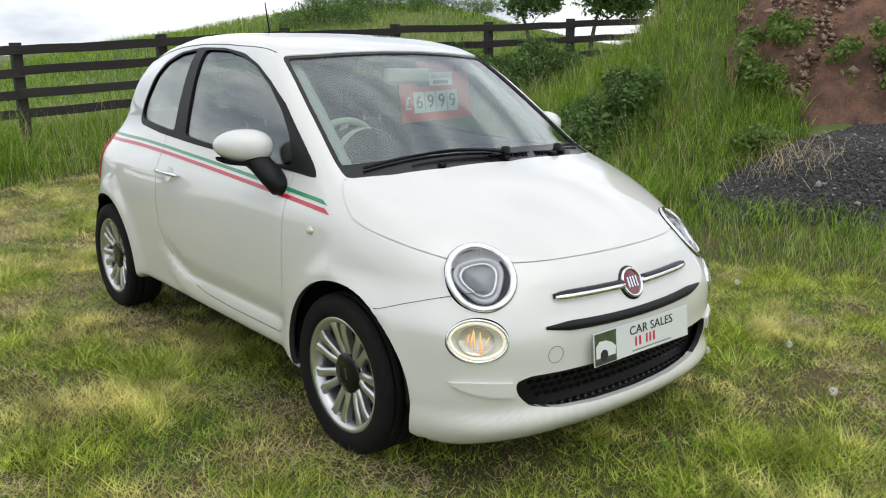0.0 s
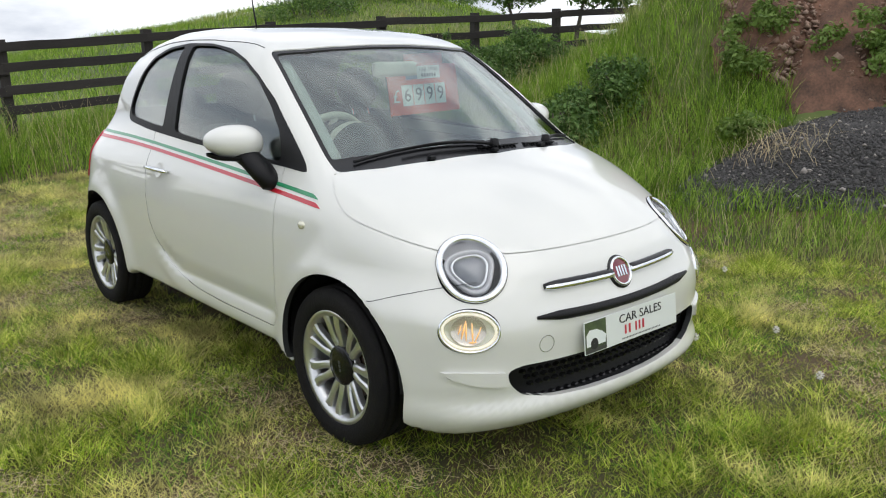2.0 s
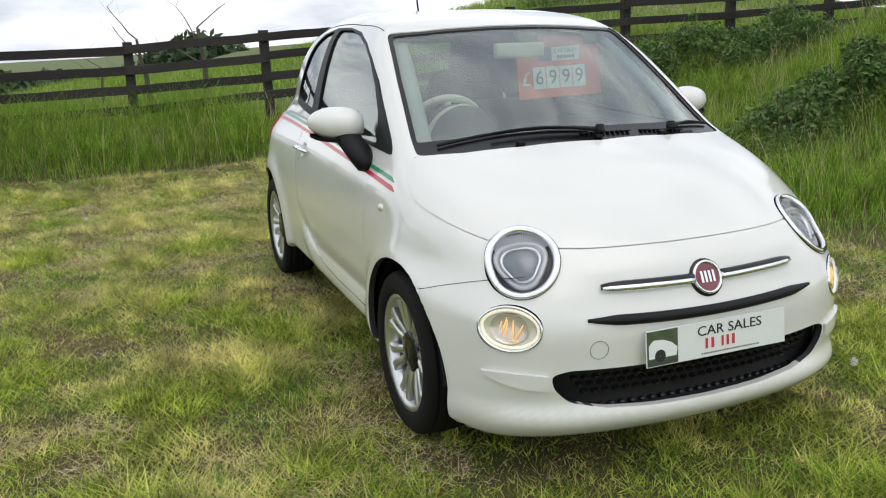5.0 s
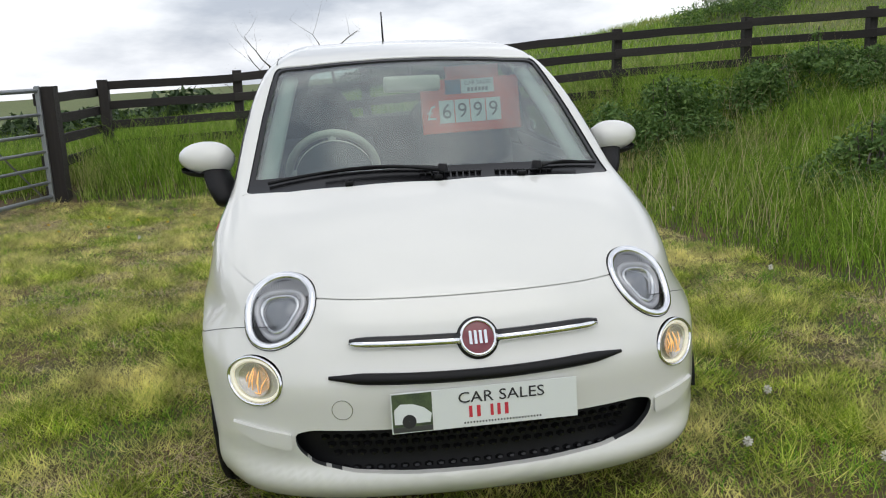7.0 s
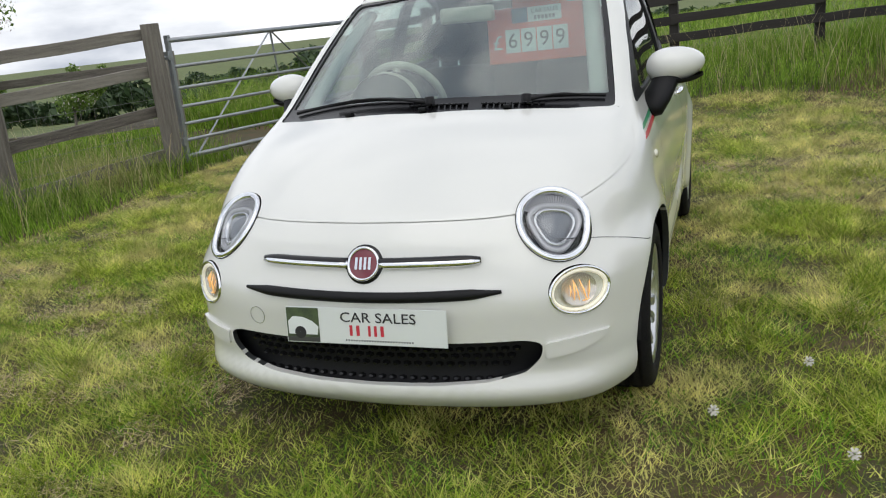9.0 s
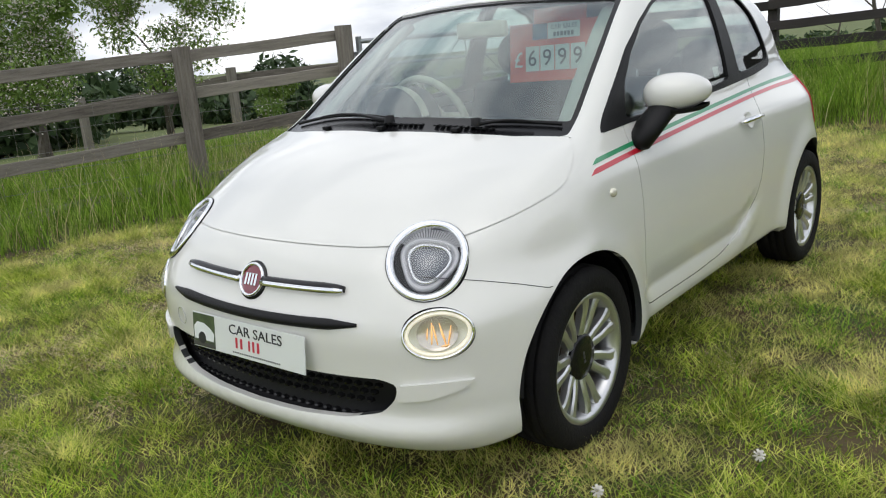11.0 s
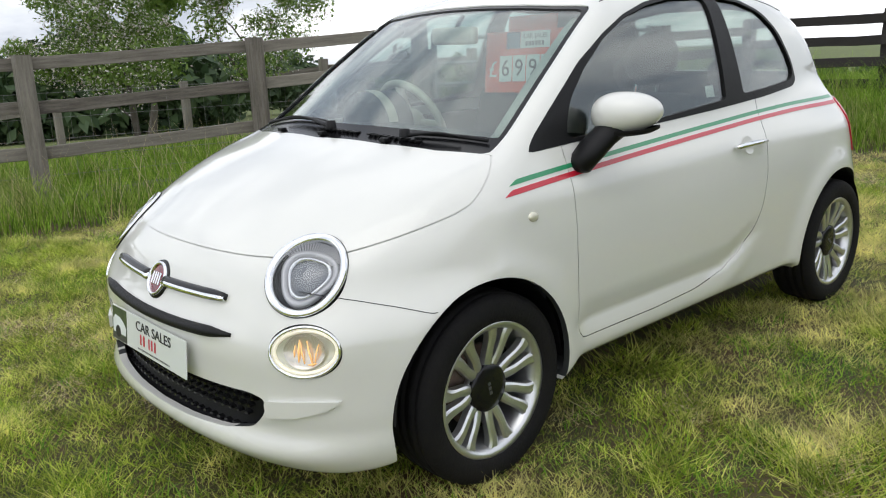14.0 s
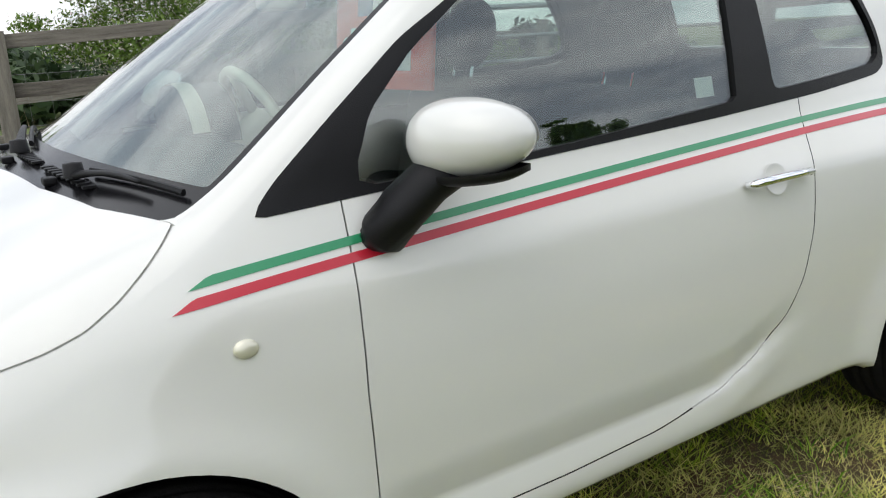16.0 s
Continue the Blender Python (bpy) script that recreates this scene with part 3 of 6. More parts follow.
for s in (-1, 1):
    keep = side_keep(s)
    door_me = carve(skin(-0.02, 0.0, keep), [("INTERSECT", prism(DOOR, "x", 0.45 * s, 0.95 * s)), ("DIFFERENCE", prism(DAYLIGHT, "x", 0.35 * s, 0.95 * s))])
    door = part("door", dress(door_me, [PAINT]), PAINT, car)
    upper = side_keep(s, 0.0, 2.4, 0.85)
    # window surround with its mirror triangle and the pillar between the panes
    frame_me = carve(skin(-0.02, 0.0015, upper), [("INTERSECT", prism(inset(DAYLIGHT, 0.001), "x", 0.3 * s, 0.95 * s)), ("DIFFERENCE", prism(PANE_FRONT, "x", 0.3 * s, 0.95 * s)), ("DIFFERENCE", prism(PANE_REAR, "x", 0.3 * s, 0.95 * s))])
    part("window_surround", dress(frame_me, [BLACK], 0.0015), BLACK, car, "black window surround")
    for nm, outline in (("side_window", PANE_FRONT), ("quarter_window", PANE_REAR)):
        pane = part(nm, dress(carve(skin(-0.011, -0.007, upper), [("INTERSECT", prism(inset(outline, -0.004), "x", 0.3 * s, 0.95 * s))]), [GLASS]), GLASS, car)
        pane.visible_shadow = False
    # side stripes
    mid = profile([(0.0, 0.851), (0.23, 0.869), (0.4, 0.878), (0.7, 0.894), (1.17, 0.916), (1.6, 0.933), (1.95, 0.939), (2.5, 0.932)], 0.1)
    band = side_keep(s, -0.1, 2.8, 0.75, 1.05)
    for nm, mat_, lo, hi, y0, lean in (("red_stripe", RED, -0.0072, 0.0072, 0.080, 0.030), ("green_stripe", GREEN, 0.0185, 0.0315, 0.110, 0.028)):
        ys = np.linspace(y0, 2.42, 60)
        line = [(y + (lean if k == 0 else 0), float(mid(y)) + hi) for k, y in enumerate(ys)] + [(y, float(mid(y)) + lo) for y in ys[::-1]]
        part(nm, dress(carve(skin(-0.002, 0.0012, band), [("INTERSECT", prism(line, "x", 0.4 * s, 0.95 * s))]), [mat_], 0.0012), mat_, car)

# ---- car details ----
def wheel(sign, y):
    """Alloy wheel of fourteen waved spokes in pairs, with its tyre, cap and brake disc; local z looks outwards."""
    rim = bmesh.new()
    lathe(rim, [(0.208, 0.086), (0.212, 0.078), (0.203, 0.070), (0.196, 0.066), (0.190, 0.03), (0.186, -0.08), (0.176, -0.08), (0.180, 0.03), (0.186, 0.072), (0.196, 0.082)], 56, closed=True)
    w = part("wheel", rim, ALLOY, car, smooth=True)
    w.matrix_local = Matrix.Translation((0.692 * sign, y, 0.291)) @ Matrix.Rotation(math.pi / 2 * sign, 4, "Y") @ Matrix.Rotation(0.2 + 0.3 * y, 4, "Z")
    tyre = bmesh.new()
    lathe(tyre, [(0.205, 0.080), (0.214, 0.091), (0.235, 0.0955), (0.255, 0.0955), (0.270, 0.092), (0.282, 0.084), (0.2895, 0.070), (0.2905, 0.062), (0.286, 0.060), (0.286, 0.054), (0.2915, 0.052), (0.2925, 0.022), (0.287, 0.020), (0.287, 0.013), (0.293, 0.011),
                 (0.293, -0.011), (0.287, -0.013), (0.287, -0.020), (0.2925, -0.022), (0.2915, -0.052), (0.286, -0.054), (0.286, -0.060), (0.2895, -0.070), (0.282, -0.084), (0.255, -0.0955), (0.214, -0.091), (0.205, -0.080)], 72)
    part("tyre", tyre, RUBBER, w, "black rubber tyre", True)
    hub = bmesh.new()
    lathe(hub, [(0.0005, 0.050), (0.04, 0.050), (0.064, 0.052), (0.072, 0.050), (0.076, 0.030), (0.05, 0.0)], 40)
    part("hub", hub, ALLOY, w, smooth=True)
    cap = bmesh.new()
    lathe(cap, [(0.0005, 0.064), (0.034, 0.0650), (0.068, 0.062), (0.074, 0.056), (0.074, 0.046)], 40)
    cp = part("centre_cap", cap, BLACK_GLOSS, w, "gloss black centre cap", True)
    mark = bmesh.new()
    for k in range(3):
        box(mark, (-0.022 + 0.015 * k, -0.006, 0.060), (-0.010 + 0.015 * k, 0.006, 0.0655), bevel=0.002)
    part("emblem", mark, LAMP_DARK, cp)
    disc = bmesh.new()
    lathe(disc, [(0.03, 0.012), (0.125, 0.012), (0.128, 0.006), (0.125, 0.0), (0.03, 0.0)], 40)
    part("brake_disc", disc, STEEL, w, "rusty steel brake disc", True)
    back = bmesh.new()
    lathe(back, [(0.0005, -0.03), (0.178, -0.03), (0.178, -0.05), (0.0005, -0.05)], 32)
    part("brake_backing", back, BLACK, w)
    me = {}
    for hand in (-1, 1):
        sp = bmesh.new()
        rings = []
        for k in range(13):
            f = k / 12
            r = 0.060 + 0.143 * f
            turn = hand * radians(7.2 + 5.6 * f + 1.9 * math.sin(2 * math.pi * f))
            half = 0.0115 + 0.006 * (1 - f) ** 2 + 0.013 * f ** 3
            h = 0.052 + 0.016 * math.sin(math.pi * f * 0.5) + 0.006 * f
            c, s_ = math.cos(turn), math.sin(turn)
            ring = []
            for u, v in ((-half, -0.026), (-half, -0.004), (-half * 0.55, 0.001), (0, 0.0035 - 0.004 * f), (half * 0.55, 0.001), (half, -0.004), (half, -0.026)):
                ring.append(sp.verts.new((r * c - u * s_, r * s_ + u * c, h + v)))
            rings.append(ring)
        for a, b in zip(rings, rings[1:]):
            for k in range(6):
                sp.faces.new((a[k], a[k + 1], b[k + 1], b[k]))
        bmesh.ops.recalc_face_normals(sp, faces=sp.faces[:])
        m = bpy.data.meshes.new("spoke")
        sp.to_mesh(m)
        sp.free()
        m.materials.append(ALLOY)
        me[hand] = m
    for k in range(7):
        for hand in (-1, 1):
            ob = part("spoke", me[hand], ALLOY, w)
            ob.matrix_local = Matrix.Rotation(2 * math.pi * k / 7, 4, "Z")
    return w


for s in (-1, 1):
    for y in (0.0, 2.3):
        wheel(s, y)
        liner = bmesh.new()
        rings = []
        for k in range(25):
            a = math.pi * (k / 24 * 0.99 + 0.005)
            rings.append([liner.verts.new((xx * s, ARCH[y][0] - (ARCH[y][2] - 0.001) * math.cos(a), ARCH[y][1] + (ARCH[y][2] - 0.001) * math.sin(a))) for xx in (0.772, 0.45)])
        for a, b in zip(rings, rings[1:]):
            liner.faces.new((a[0], b[0], b[1], a[1]))
        back_v = [r[1] for r in rings]
        liner.faces.new(back_v)
        part("wheel_arch_liner", liner, BLACK, car, "black plastic wheel arch liner")


def drape(p):
    """The nearest place on the car's skin, and the normal there."""
    q = np.array(p, float)
    for _ in range(4):
        nn = form_normal(q)
        q = q - nn * form(q)
    return Vector(q), Vector(form_normal(q))


def oval_ring(bm, m, rx, ry, prof, n=56):
    """A moulding round an oval: prof is a closed list of (outwards, up) offsets."""
    rings = []
    for k in range(n):
        a = 2 * math.pi * k / n
        c, s_ = math.cos(a), math.sin(a)
        nl = Vector((c / rx, s_ / ry, 0)).normalized()
        base, up = drape(m @ Vector((rx * c, ry * s_, 0)))
        out = (m.to_3x3() @ nl).normalized()
        out = (out - up * out.dot(up)).normalized()
        rings.append([bm.verts.new(base + out * u + up * v) for u, v in prof])
    q = len(prof)
    for k in range(n):
        a, b = rings[k], rings[(k + 1) % n]
        for j in range(q):
            bm.faces.new((a[j], a[(j + 1) % q], b[(j + 1) % q], b[j]))


def oval_dish(bm, m, rx, ry, prof, n=56, on_skin=False):
    """Rings of an oval: prof gives (scale, height), the last one closed by a point when its scale is 0."""
    rings = []
    for sc, h in prof:
        if sc <= 0:
            rings.append([bm.verts.new(m @ Vector((0, 0, h)))])
        else:
            flat = [Vector((rx * sc * math.cos(2 * math.pi * k / n), ry * sc * math.sin(2 * math.pi * k / n), 0)) for k in range(n)]
            if on_skin:
                rings.append([bm.verts.new(p + up * h) for p, up in (drape(m @ v) for v in flat)])
            else:
                rings.append([bm.verts.new(m @ (v + Vector((0, 0, h)))) for v in flat])
    for a, b in zip(rings, rings[1:]):
        for k in range(n):
            if len(b) == 1:
                bm.faces.new((a[k], a[(k + 1) % n], b[0]))
            else:
                bm.faces.new((a[k], a[(k + 1) % n], b[(k + 1) % n], b[k]))


def shield_rings(bm, m, prof, fill=False, n=54):
    """Rings of a rounded triangle with one corner down, laid along the skin: prof gives (radius, height)."""
    rings = []
    for r, h in prof:
        ring = []
        for k in range(n):
            a = 2 * math.pi * k / n
            q = r * (1 + 0.10 * math.cos(3 * (a + math.pi / 2)))
            p, up = drape(m @ Vector((q * math.cos(a), q * math.sin(a), 0)))
            ring.append(bm.verts.new(p + up * h))
        rings.append(ring)
    for a, b in zip(rings, rings[1:]):
        for k in range(n):
            bm.faces.new((a[k], a[(k + 1) % n], b[(k + 1) % n], b[k]))
    if fill:
        bm.faces.new(rings[-1])


for s in (-1, 1):
    m = LAMP[s] @ Matrix.Rotation(radians(-8 * s), 4, "Z") @ Matrix.Diagonal((1.055, 1.05, 1, 1))
    bm = bmesh.new()
    oval_dish(bm, m, 0.104, 0.116, [(1.0, 0.002), (0.97, -0.02), (0.80, -0.045), (0, -0.05)], on_skin=True)
    lamp = part("headlight", bm, LAMP_DARK, car, "round chrome-ringed headlight", True)
    bm = bmesh.new()
    oval_ring(bm, m, 0.100, 0.112, [(0.010, -0.012), (0.0105, 0.004), (0.006, 0.011), (-0.004, 0.010), (-0.011, 0.003), (-0.013, -0.01)])
    part("chrome_ring", bm, CHROME, lamp, smooth=True)
    bm = bmesh.new()
    oval_ring(bm, m, 0.1085, 0.1205, [(0.003, -0.01), (0.003, 0.0035), (-0.002, 0.005), (-0.004, -0.01)])
    part("seal", bm, BLACK, lamp)
    mi = m @ Matrix.Translation((0.003 * s, -0.006, 0)) @ Matrix.Rotation(radians(-6 * s), 4, "Z")
    bm = bmesh.new()
    shield_rings(bm, mi, [(0.080, -0.020), (0.078, -0.006), (0.068, -0.004), (0.062, -0.016)])
    part("reflector_bezel", bm, LAMP_SILVER, lamp, "silver rounded reflector surround", True)
    bm = bmesh.new()
    shield_rings(bm, mi, [(0.062, -0.016), (0.058, -0.009), (0.052, -0.009), (0.050, -0.022)])
    part("reflector", bm, LAMP_GREY, lamp, "silver reflector bowl", True)
    bm = bmesh.new()
    shield_rings(bm, mi, [(0.0515, -0.020), (0.044, -0.015), (0.030, -0.010), (0.012, -0.007)], True)
    part("projector_lens", bm, LAMP_SMOKE, lamp, "smoky grey projector lens", True)
    # ribbed upper reflector
    bm = bmesh.new()
    fan = []
    for k in range(25):
        a = radians(28 + 124 * k / 24)
        fan.append([bm.verts.new(p + up * -0.010) for p, up in (drape(m @ Vector((q * 0.098 * math.cos(a), q * 0.110 * math.sin(a), 0))) for q in (0.60, 0.90))])
    for a, b in zip(fan, fan[1:]):
        bm.faces.new((a[0], b[0], b[1], a[1]))
    part("upper_reflector", bm, LAMP_SILVER, lamp)
    for k in range(23):
        bm = bmesh.new()
        a = radians(32 + 116 * k / 22)
        p0, p1 = drape(m @ Vector((0.062 * math.cos(a), 0.068 * math.sin(a), 0))), drape(m @ Vector((0.087 * math.cos(a), 0.098 * math.sin(a), 0)))
        tube(bm, [p0[0] - p0[1] * 0.008, p1[0] - p1[1] * 0.007], [0.0010, 0.0015], 6, 0.5)
        part("reflector_rib", bm, LAMP_DARK, lamp)
    bm = bmesh.new()
    oval_dish(bm, m, 0.092, 0.104, [(1.0, 0.002), (0.9, 0.006), (0.6, 0.010), (0.3, 0.012), (0.05, 0.0125)], on_skin=True)
    lens = part("lens", bm, LENS, lamp, "clear lens", True)
    lens.visible_shadow = False

    m = FOG[s] @ Matrix.Rotation(radians(6 * s), 4, "Z") @ Matrix.Diagonal((1.09, 1.11, 1, 1))
    bm = bmesh.new()
    oval_dish(bm, m, 0.090, 0.062, [(1.0, 0.001), (0.95, -0.006), (0.7, -0.018), (0, -0.022)], on_skin=True)
    fog = part("daytime_light", bm, CREAM, car, "oval front lamp with its rim lit", True)
    bm = bmesh.new()
    oval_ring(bm, m, 0.0895, 0.0615, [(0.004, -0.01), (0.004, 0.004), (0.0, 0.006), (-0.004, 0.004), (-0.005, -0.01)])
    part("chrome_ring", bm, CHROME, fog, smooth=True)
    bm = bmesh.new()
    oval_ring(bm, m, 0.0815, 0.0535, [(0.003, -0.012), (0.003, -0.003), (0.0, 0.000), (-0.0035, -0.004), (-0.004, -0.012)])
    part("light_ring", bm, GLOW, fog, "glowing warm ring", True)
    bm = bmesh.new()
    oval_dish(bm, m @ Matrix.Translation((-0.002, 0, 0)), 0.052, 0.042, [(1.0, -0.012), (0.85, -0.017), (0.45, -0.020), (0, -0.021)], 36)
    part("reflector", bm, ROSE, fog, "rosy reflector bowl", True)
    # thin glowing tubes drawn as the amber reflections in the bowl
    bm = bmesh.new()
    for x0, y0, x1, y1, r in ((-0.020, -0.024, -0.012, 0.028, 0.0030), (-0.006, -0.028, -0.010, 0.022, 0.0024), (0.014, -0.030, 0.006, 0.024, 0.0030), (0.020, -0.028, 0.034, 0.014, 0.0024), (-0.030, -0.012, -0.024, 0.016, 0.0022), (0.002, -0.032, 0.024, -0.030, 0.0022)):
        tube(bm, [m @ Vector((x0, y0, -0.016)), m @ Vector(((x0 + x1) / 2, (y0 + y1) / 2, -0.011)), m @ Vector((x1, y1, -0.016))], [r * 0.5, r, r * 0.4], 8)
    part("amber_streaks", bm, AMBER, fog, "glowing amber streaks that stand for reflections in the lamp", True)
    bm = bmesh.new()
    oval_dish(bm, m, 0.085, 0.057, [(1.0, 0.002), (0.8, 0.006), (0.5, 0.009), (0.05, 0.010)], on_skin=True)
    lens = part("lens", bm, LENS, fog, "clear lens", True)
    lens.visible_shadow = False
    # pressed fin in the bumper beside the lower grille
    fin = rounded([(0.528 * s, 0.389), (0.60 * s, 0.396), (0.66 * s, 0.400), (0.70 * s, 0.398), (0.68 * s, 0.375), (0.61 * s, 0.350), (0.53 * s, 0.341)], 60, 0.006)
    fin_me = carve(skin(-0.01, 0.012, lambda x, y, z: (x * s > 0.42) & (y < 0.1) & (z < 0.5)), [("INTERSECT", prism(fin, "y", -0.9, -0.25))])
    part("bumper_fin", dress(fin_me, [PAINT], 0.012), PAINT, car)
    # side repeater
    m = facing(*side_point(s, 0.172, 0.783))
    bm = bmesh.new()
    oval_dish(bm, m, 0.020, 0.015, [(1.0, -0.002), (0.95, 0.004), (0.6, 0.008), (0, 0.0095)], 28)
    part("side_repeater", bm, CREAM, car, "small clear side lamp", True)
    # door handle: recess and chrome pull
    m = facing(*side_point(s, 1.445, 0.845))
    bm = bmesh.new()
    oval_dish(bm, m, 0.042, 0.038, [(1.0, 0.0012), (0.96, 0.0018), (0.86, 0.0006), (0, 0.0006)], 36)
    part("handle_cup", bm, PAINT, car, smooth=True)
    bm = bmesh.new()
    tube(bm, [m @ Vector((-0.112, 0, 0.004)), m @ Vector((-0.10, 0, 0.020)), m @ Vector((-0.05, 0.001, 0.027)), m @ Vector((0.03, 0.001, 0.027)), m @ Vector((0.10, 0, 0.020)), m @ Vector((0.112, 0, 0.004))], [0.009, 0.0125, 0.0135, 0.0135, 0.0125, 0.009], 14, 0.75)
    part("door_handle", bm, CHROME, car, "chrome door handle", True)
    # door mirror
    c = Vector((0.825 * s, 0.562, 1.050))
    turn = Matrix.Translation(c) @ Matrix.Rotation(radians(24 * s), 4, "Z") @ Matrix.Rotation(radians(-4 * s), 4, "Y")
    bm = bmesh.new()
    bmesh.ops.create_uvsphere(bm, u_segments=40, v_segments=24, radius=1)
    for v in bm.verts:
        x, y, z = v.co
        back = max(0.0, y)
        v.co = Vector((0.112 * (abs(x) ** 0.9) * (1 if x > 0 else -1), 0.082 * y if y < 0 else 0.050 * min(1.0, y * 1.25), 0.066 * (abs(z) ** 0.92) * (1 if z > 0 else -1) * (1.0 - 0.16 * x * s) * (0.94 if z < 0 else 1.0)))
    bmesh.ops.transform(bm, matrix=turn, verts=bm.verts[:])
    mirror = part("door_mirror", bm, PAINT, car, "white door mirror on a black arm", True)
    bm = bmesh.new()
    oval_dish(bm, turn @ Matrix.Translation((0, 0.052, 0)) @ Matrix.Rotation(-math.pi / 2, 4, "X"), 0.098, 0.054, [(1.0, -0.006), (0.97, 0.0), (0, 0.0)], 40)
    part("mirror_glass", bm, CHROME, mirror)
    bm = bmesh.new()
    low = [turn @ Vector((0.100 * math.cos(a), 0.066 * math.sin(a) - 0.008, -0.052 - 0.006 * abs(math.sin(a)))) for a in np.linspace(0, 2 * math.pi, 36, endpoint=False)]
    top_v = [bm.verts.new(p + Vector((0, 0, 0.010))) for p in low]
    mid_v = [bm.verts.new(p) for p in low]
    bot_v = [bm.verts.new((p - c) * 0.8 + c + Vector((0, 0, -0.020))) for p in low]
    for a, b in ((top_v, mid_v), (mid_v, bot_v)):
        for k in range(36):
            bm.faces.new((a[k], a[(k + 1) % 36], b[(k + 1) % 36], b[k]))
    bm.faces.new(bot_v)
    part("lower_rim", bm, BLACK, mirror, smooth=True)
    bm = bmesh.new()
    tube(bm, [(0.722 * s, 0.430, 0.892), (0.745 * s, 0.438, 0.905), (0.765 * s, 0.465, 0.945), (0.785 * s, 0.505, 0.985), (0.800 * s, 0.545, 1.015)], [0.036, 0.056, 0.056, 0.052, 0.056], 18, 0.74)
    part("arm", bm, BLACK, mirror, "black mirror arm", True)
    # door inner panel
    bm = bmesh.new()
    box(bm, (0.655 * s, 0.36, 0.30), (0.70 * s, 1.75, 0.94), bevel=0.02)
    part("door_trim", bm, PAINT_INSIDE, car, "dark grey inner door panel")

# nose: badge, chrome bars, black bar, lower grille, plate
p0, n0 = surface_point(0.0, 0.630)
mb = facing(p0, n0)
bm = bmesh.new()
lathe(bm, [(0.0005, 0.004), (0.058, 0.004), (0.060, 0.0), (0.059, -0.008)], 48, mb)
badge = part("badge", bm, BLACK_GLOSS, car, "round maker's badge", True)
bm = bmesh.new()
lathe(bm, [(0.052, 0.003), (0.0525, 0.010), (0.048, 0.014), (0.0435, 0.010), (0.043, 0.003)], 48, mb)
part("badge_ring", bm, CHROME, badge, smooth=True)
bm = bmesh.new()
lathe(bm, [(0.0005, 0.0095), (0.03, 0.0085), (0.044, 0.006)], 40, mb)
part("badge_shield", bm, BADGE_RED, badge, "dark red enamel", True)
for k in range(4):
    bm = bmesh.new()
    box(bm, (-0.026 + 0.0142 * k, -0.018, 0.009), (-0.0175 + 0.0142 * k, 0.019, 0.0115), mb, 0.001)
    part("badge_bar", bm, CHROME, badge)


def nose_run(x0, x1, z_of, n, up):
    """Points a little outside the nose, from x0 to x1."""
    out = []
    for k in range(n):
        x = x0 + (x1 - x0) * k / (n - 1)
        p, nn = surface_point(x, z_of(x))
        out.append(p + nn * up)
    return out


for s in (-1, 1):
    pts = nose_run(0.052 * s, 0.352 * s, lambda x: 0.630 + 0.012 * abs(x), 14, 0.004)
    # black tube drawn as the dark line of shade round the chrome bar
    bm = bmesh.new()
    tube(bm, [p - Vector((0, 0, -0.001)) for p in pts], [0.0165] * 11 + [0.0155, 0.0135, 0.009], 14, 1.0)
    bar = part("bar_shadow", bm, BLACK_GLOSS, car, "black tube standing for the shade round a chrome bar", True)
    bm = bmesh.new()
    tube(bm, [p + Vector((0, -0.007, -0.002)) for p in pts], [0.0125] * 11 + [0.0118, 0.0105, 0.0065], 14, 1.0)
    part("chrome_bar", bm, CHROME, bar, "chrome bar", True)
pts = nose_run(-0.415, 0.415, lambda x: 0.540 + 0.010 * (x / 0.4) ** 2, 31, 0.003)
bm = bmesh.new()
tube(bm, pts, [0.005, 0.0085, 0.012, 0.0155] + [0.0165] * 23 + [0.0155, 0.012, 0.0085, 0.005], 14, 1.0)
part("upper_grille", bm, BLACK, car, "slim black slot grille", True)

bm = bmesh.new()
nx, nz = 56, 9
grid_v = []
for i in range(nx + 1):
    col = []
    for j in range(nz + 1):
        x, z = -0.565 + 1.13 * i / nx, 0.255 + 0.155 * j / nz
        p, nn = surface_point(x, z)
        col.append(bm.verts.new(p - nn * 0.045))
    grid_v.append(col)
for i in range(nx):
    for j in range(nz):
        bm.faces.new((grid_v[i][j], grid_v[i + 1][j], grid_v[i + 1][j + 1], grid_v[i][j + 1]))
grille = part("lower_grille", bm, BLACK, car, "black honeycomb lower grille", True)
stud = bmesh.new()
bmesh.ops.create_cone(stud, cap_ends=True, segments=6, radius1=0.012, radius2=0.006, depth=0.016)
stud_me = bpy.data.meshes.new("grille_stud")
stud.to_mesh(stud_me)
stud.free()
stud_me.materials.append(BLACK_GLOSS)
for j in range(5):
    for i in range(30):
        x, z = -0.50 + 0.0345 * i + (0.017 if j % 2 else 0), 0.285 + 0.026 * j
        if abs(x) > 0.50 - 0.05 * (4 - j) / 4 * 1.6:
            continue
        p, nn = surface_point(x, z)
        ob = part("grille_stud", stud_me, BLACK_GLOSS, grille)
        ob.matrix_local = facing(p - nn * 0.038, nn) @ Matrix.Diagonal((1.25, 0.75, 1, 1))

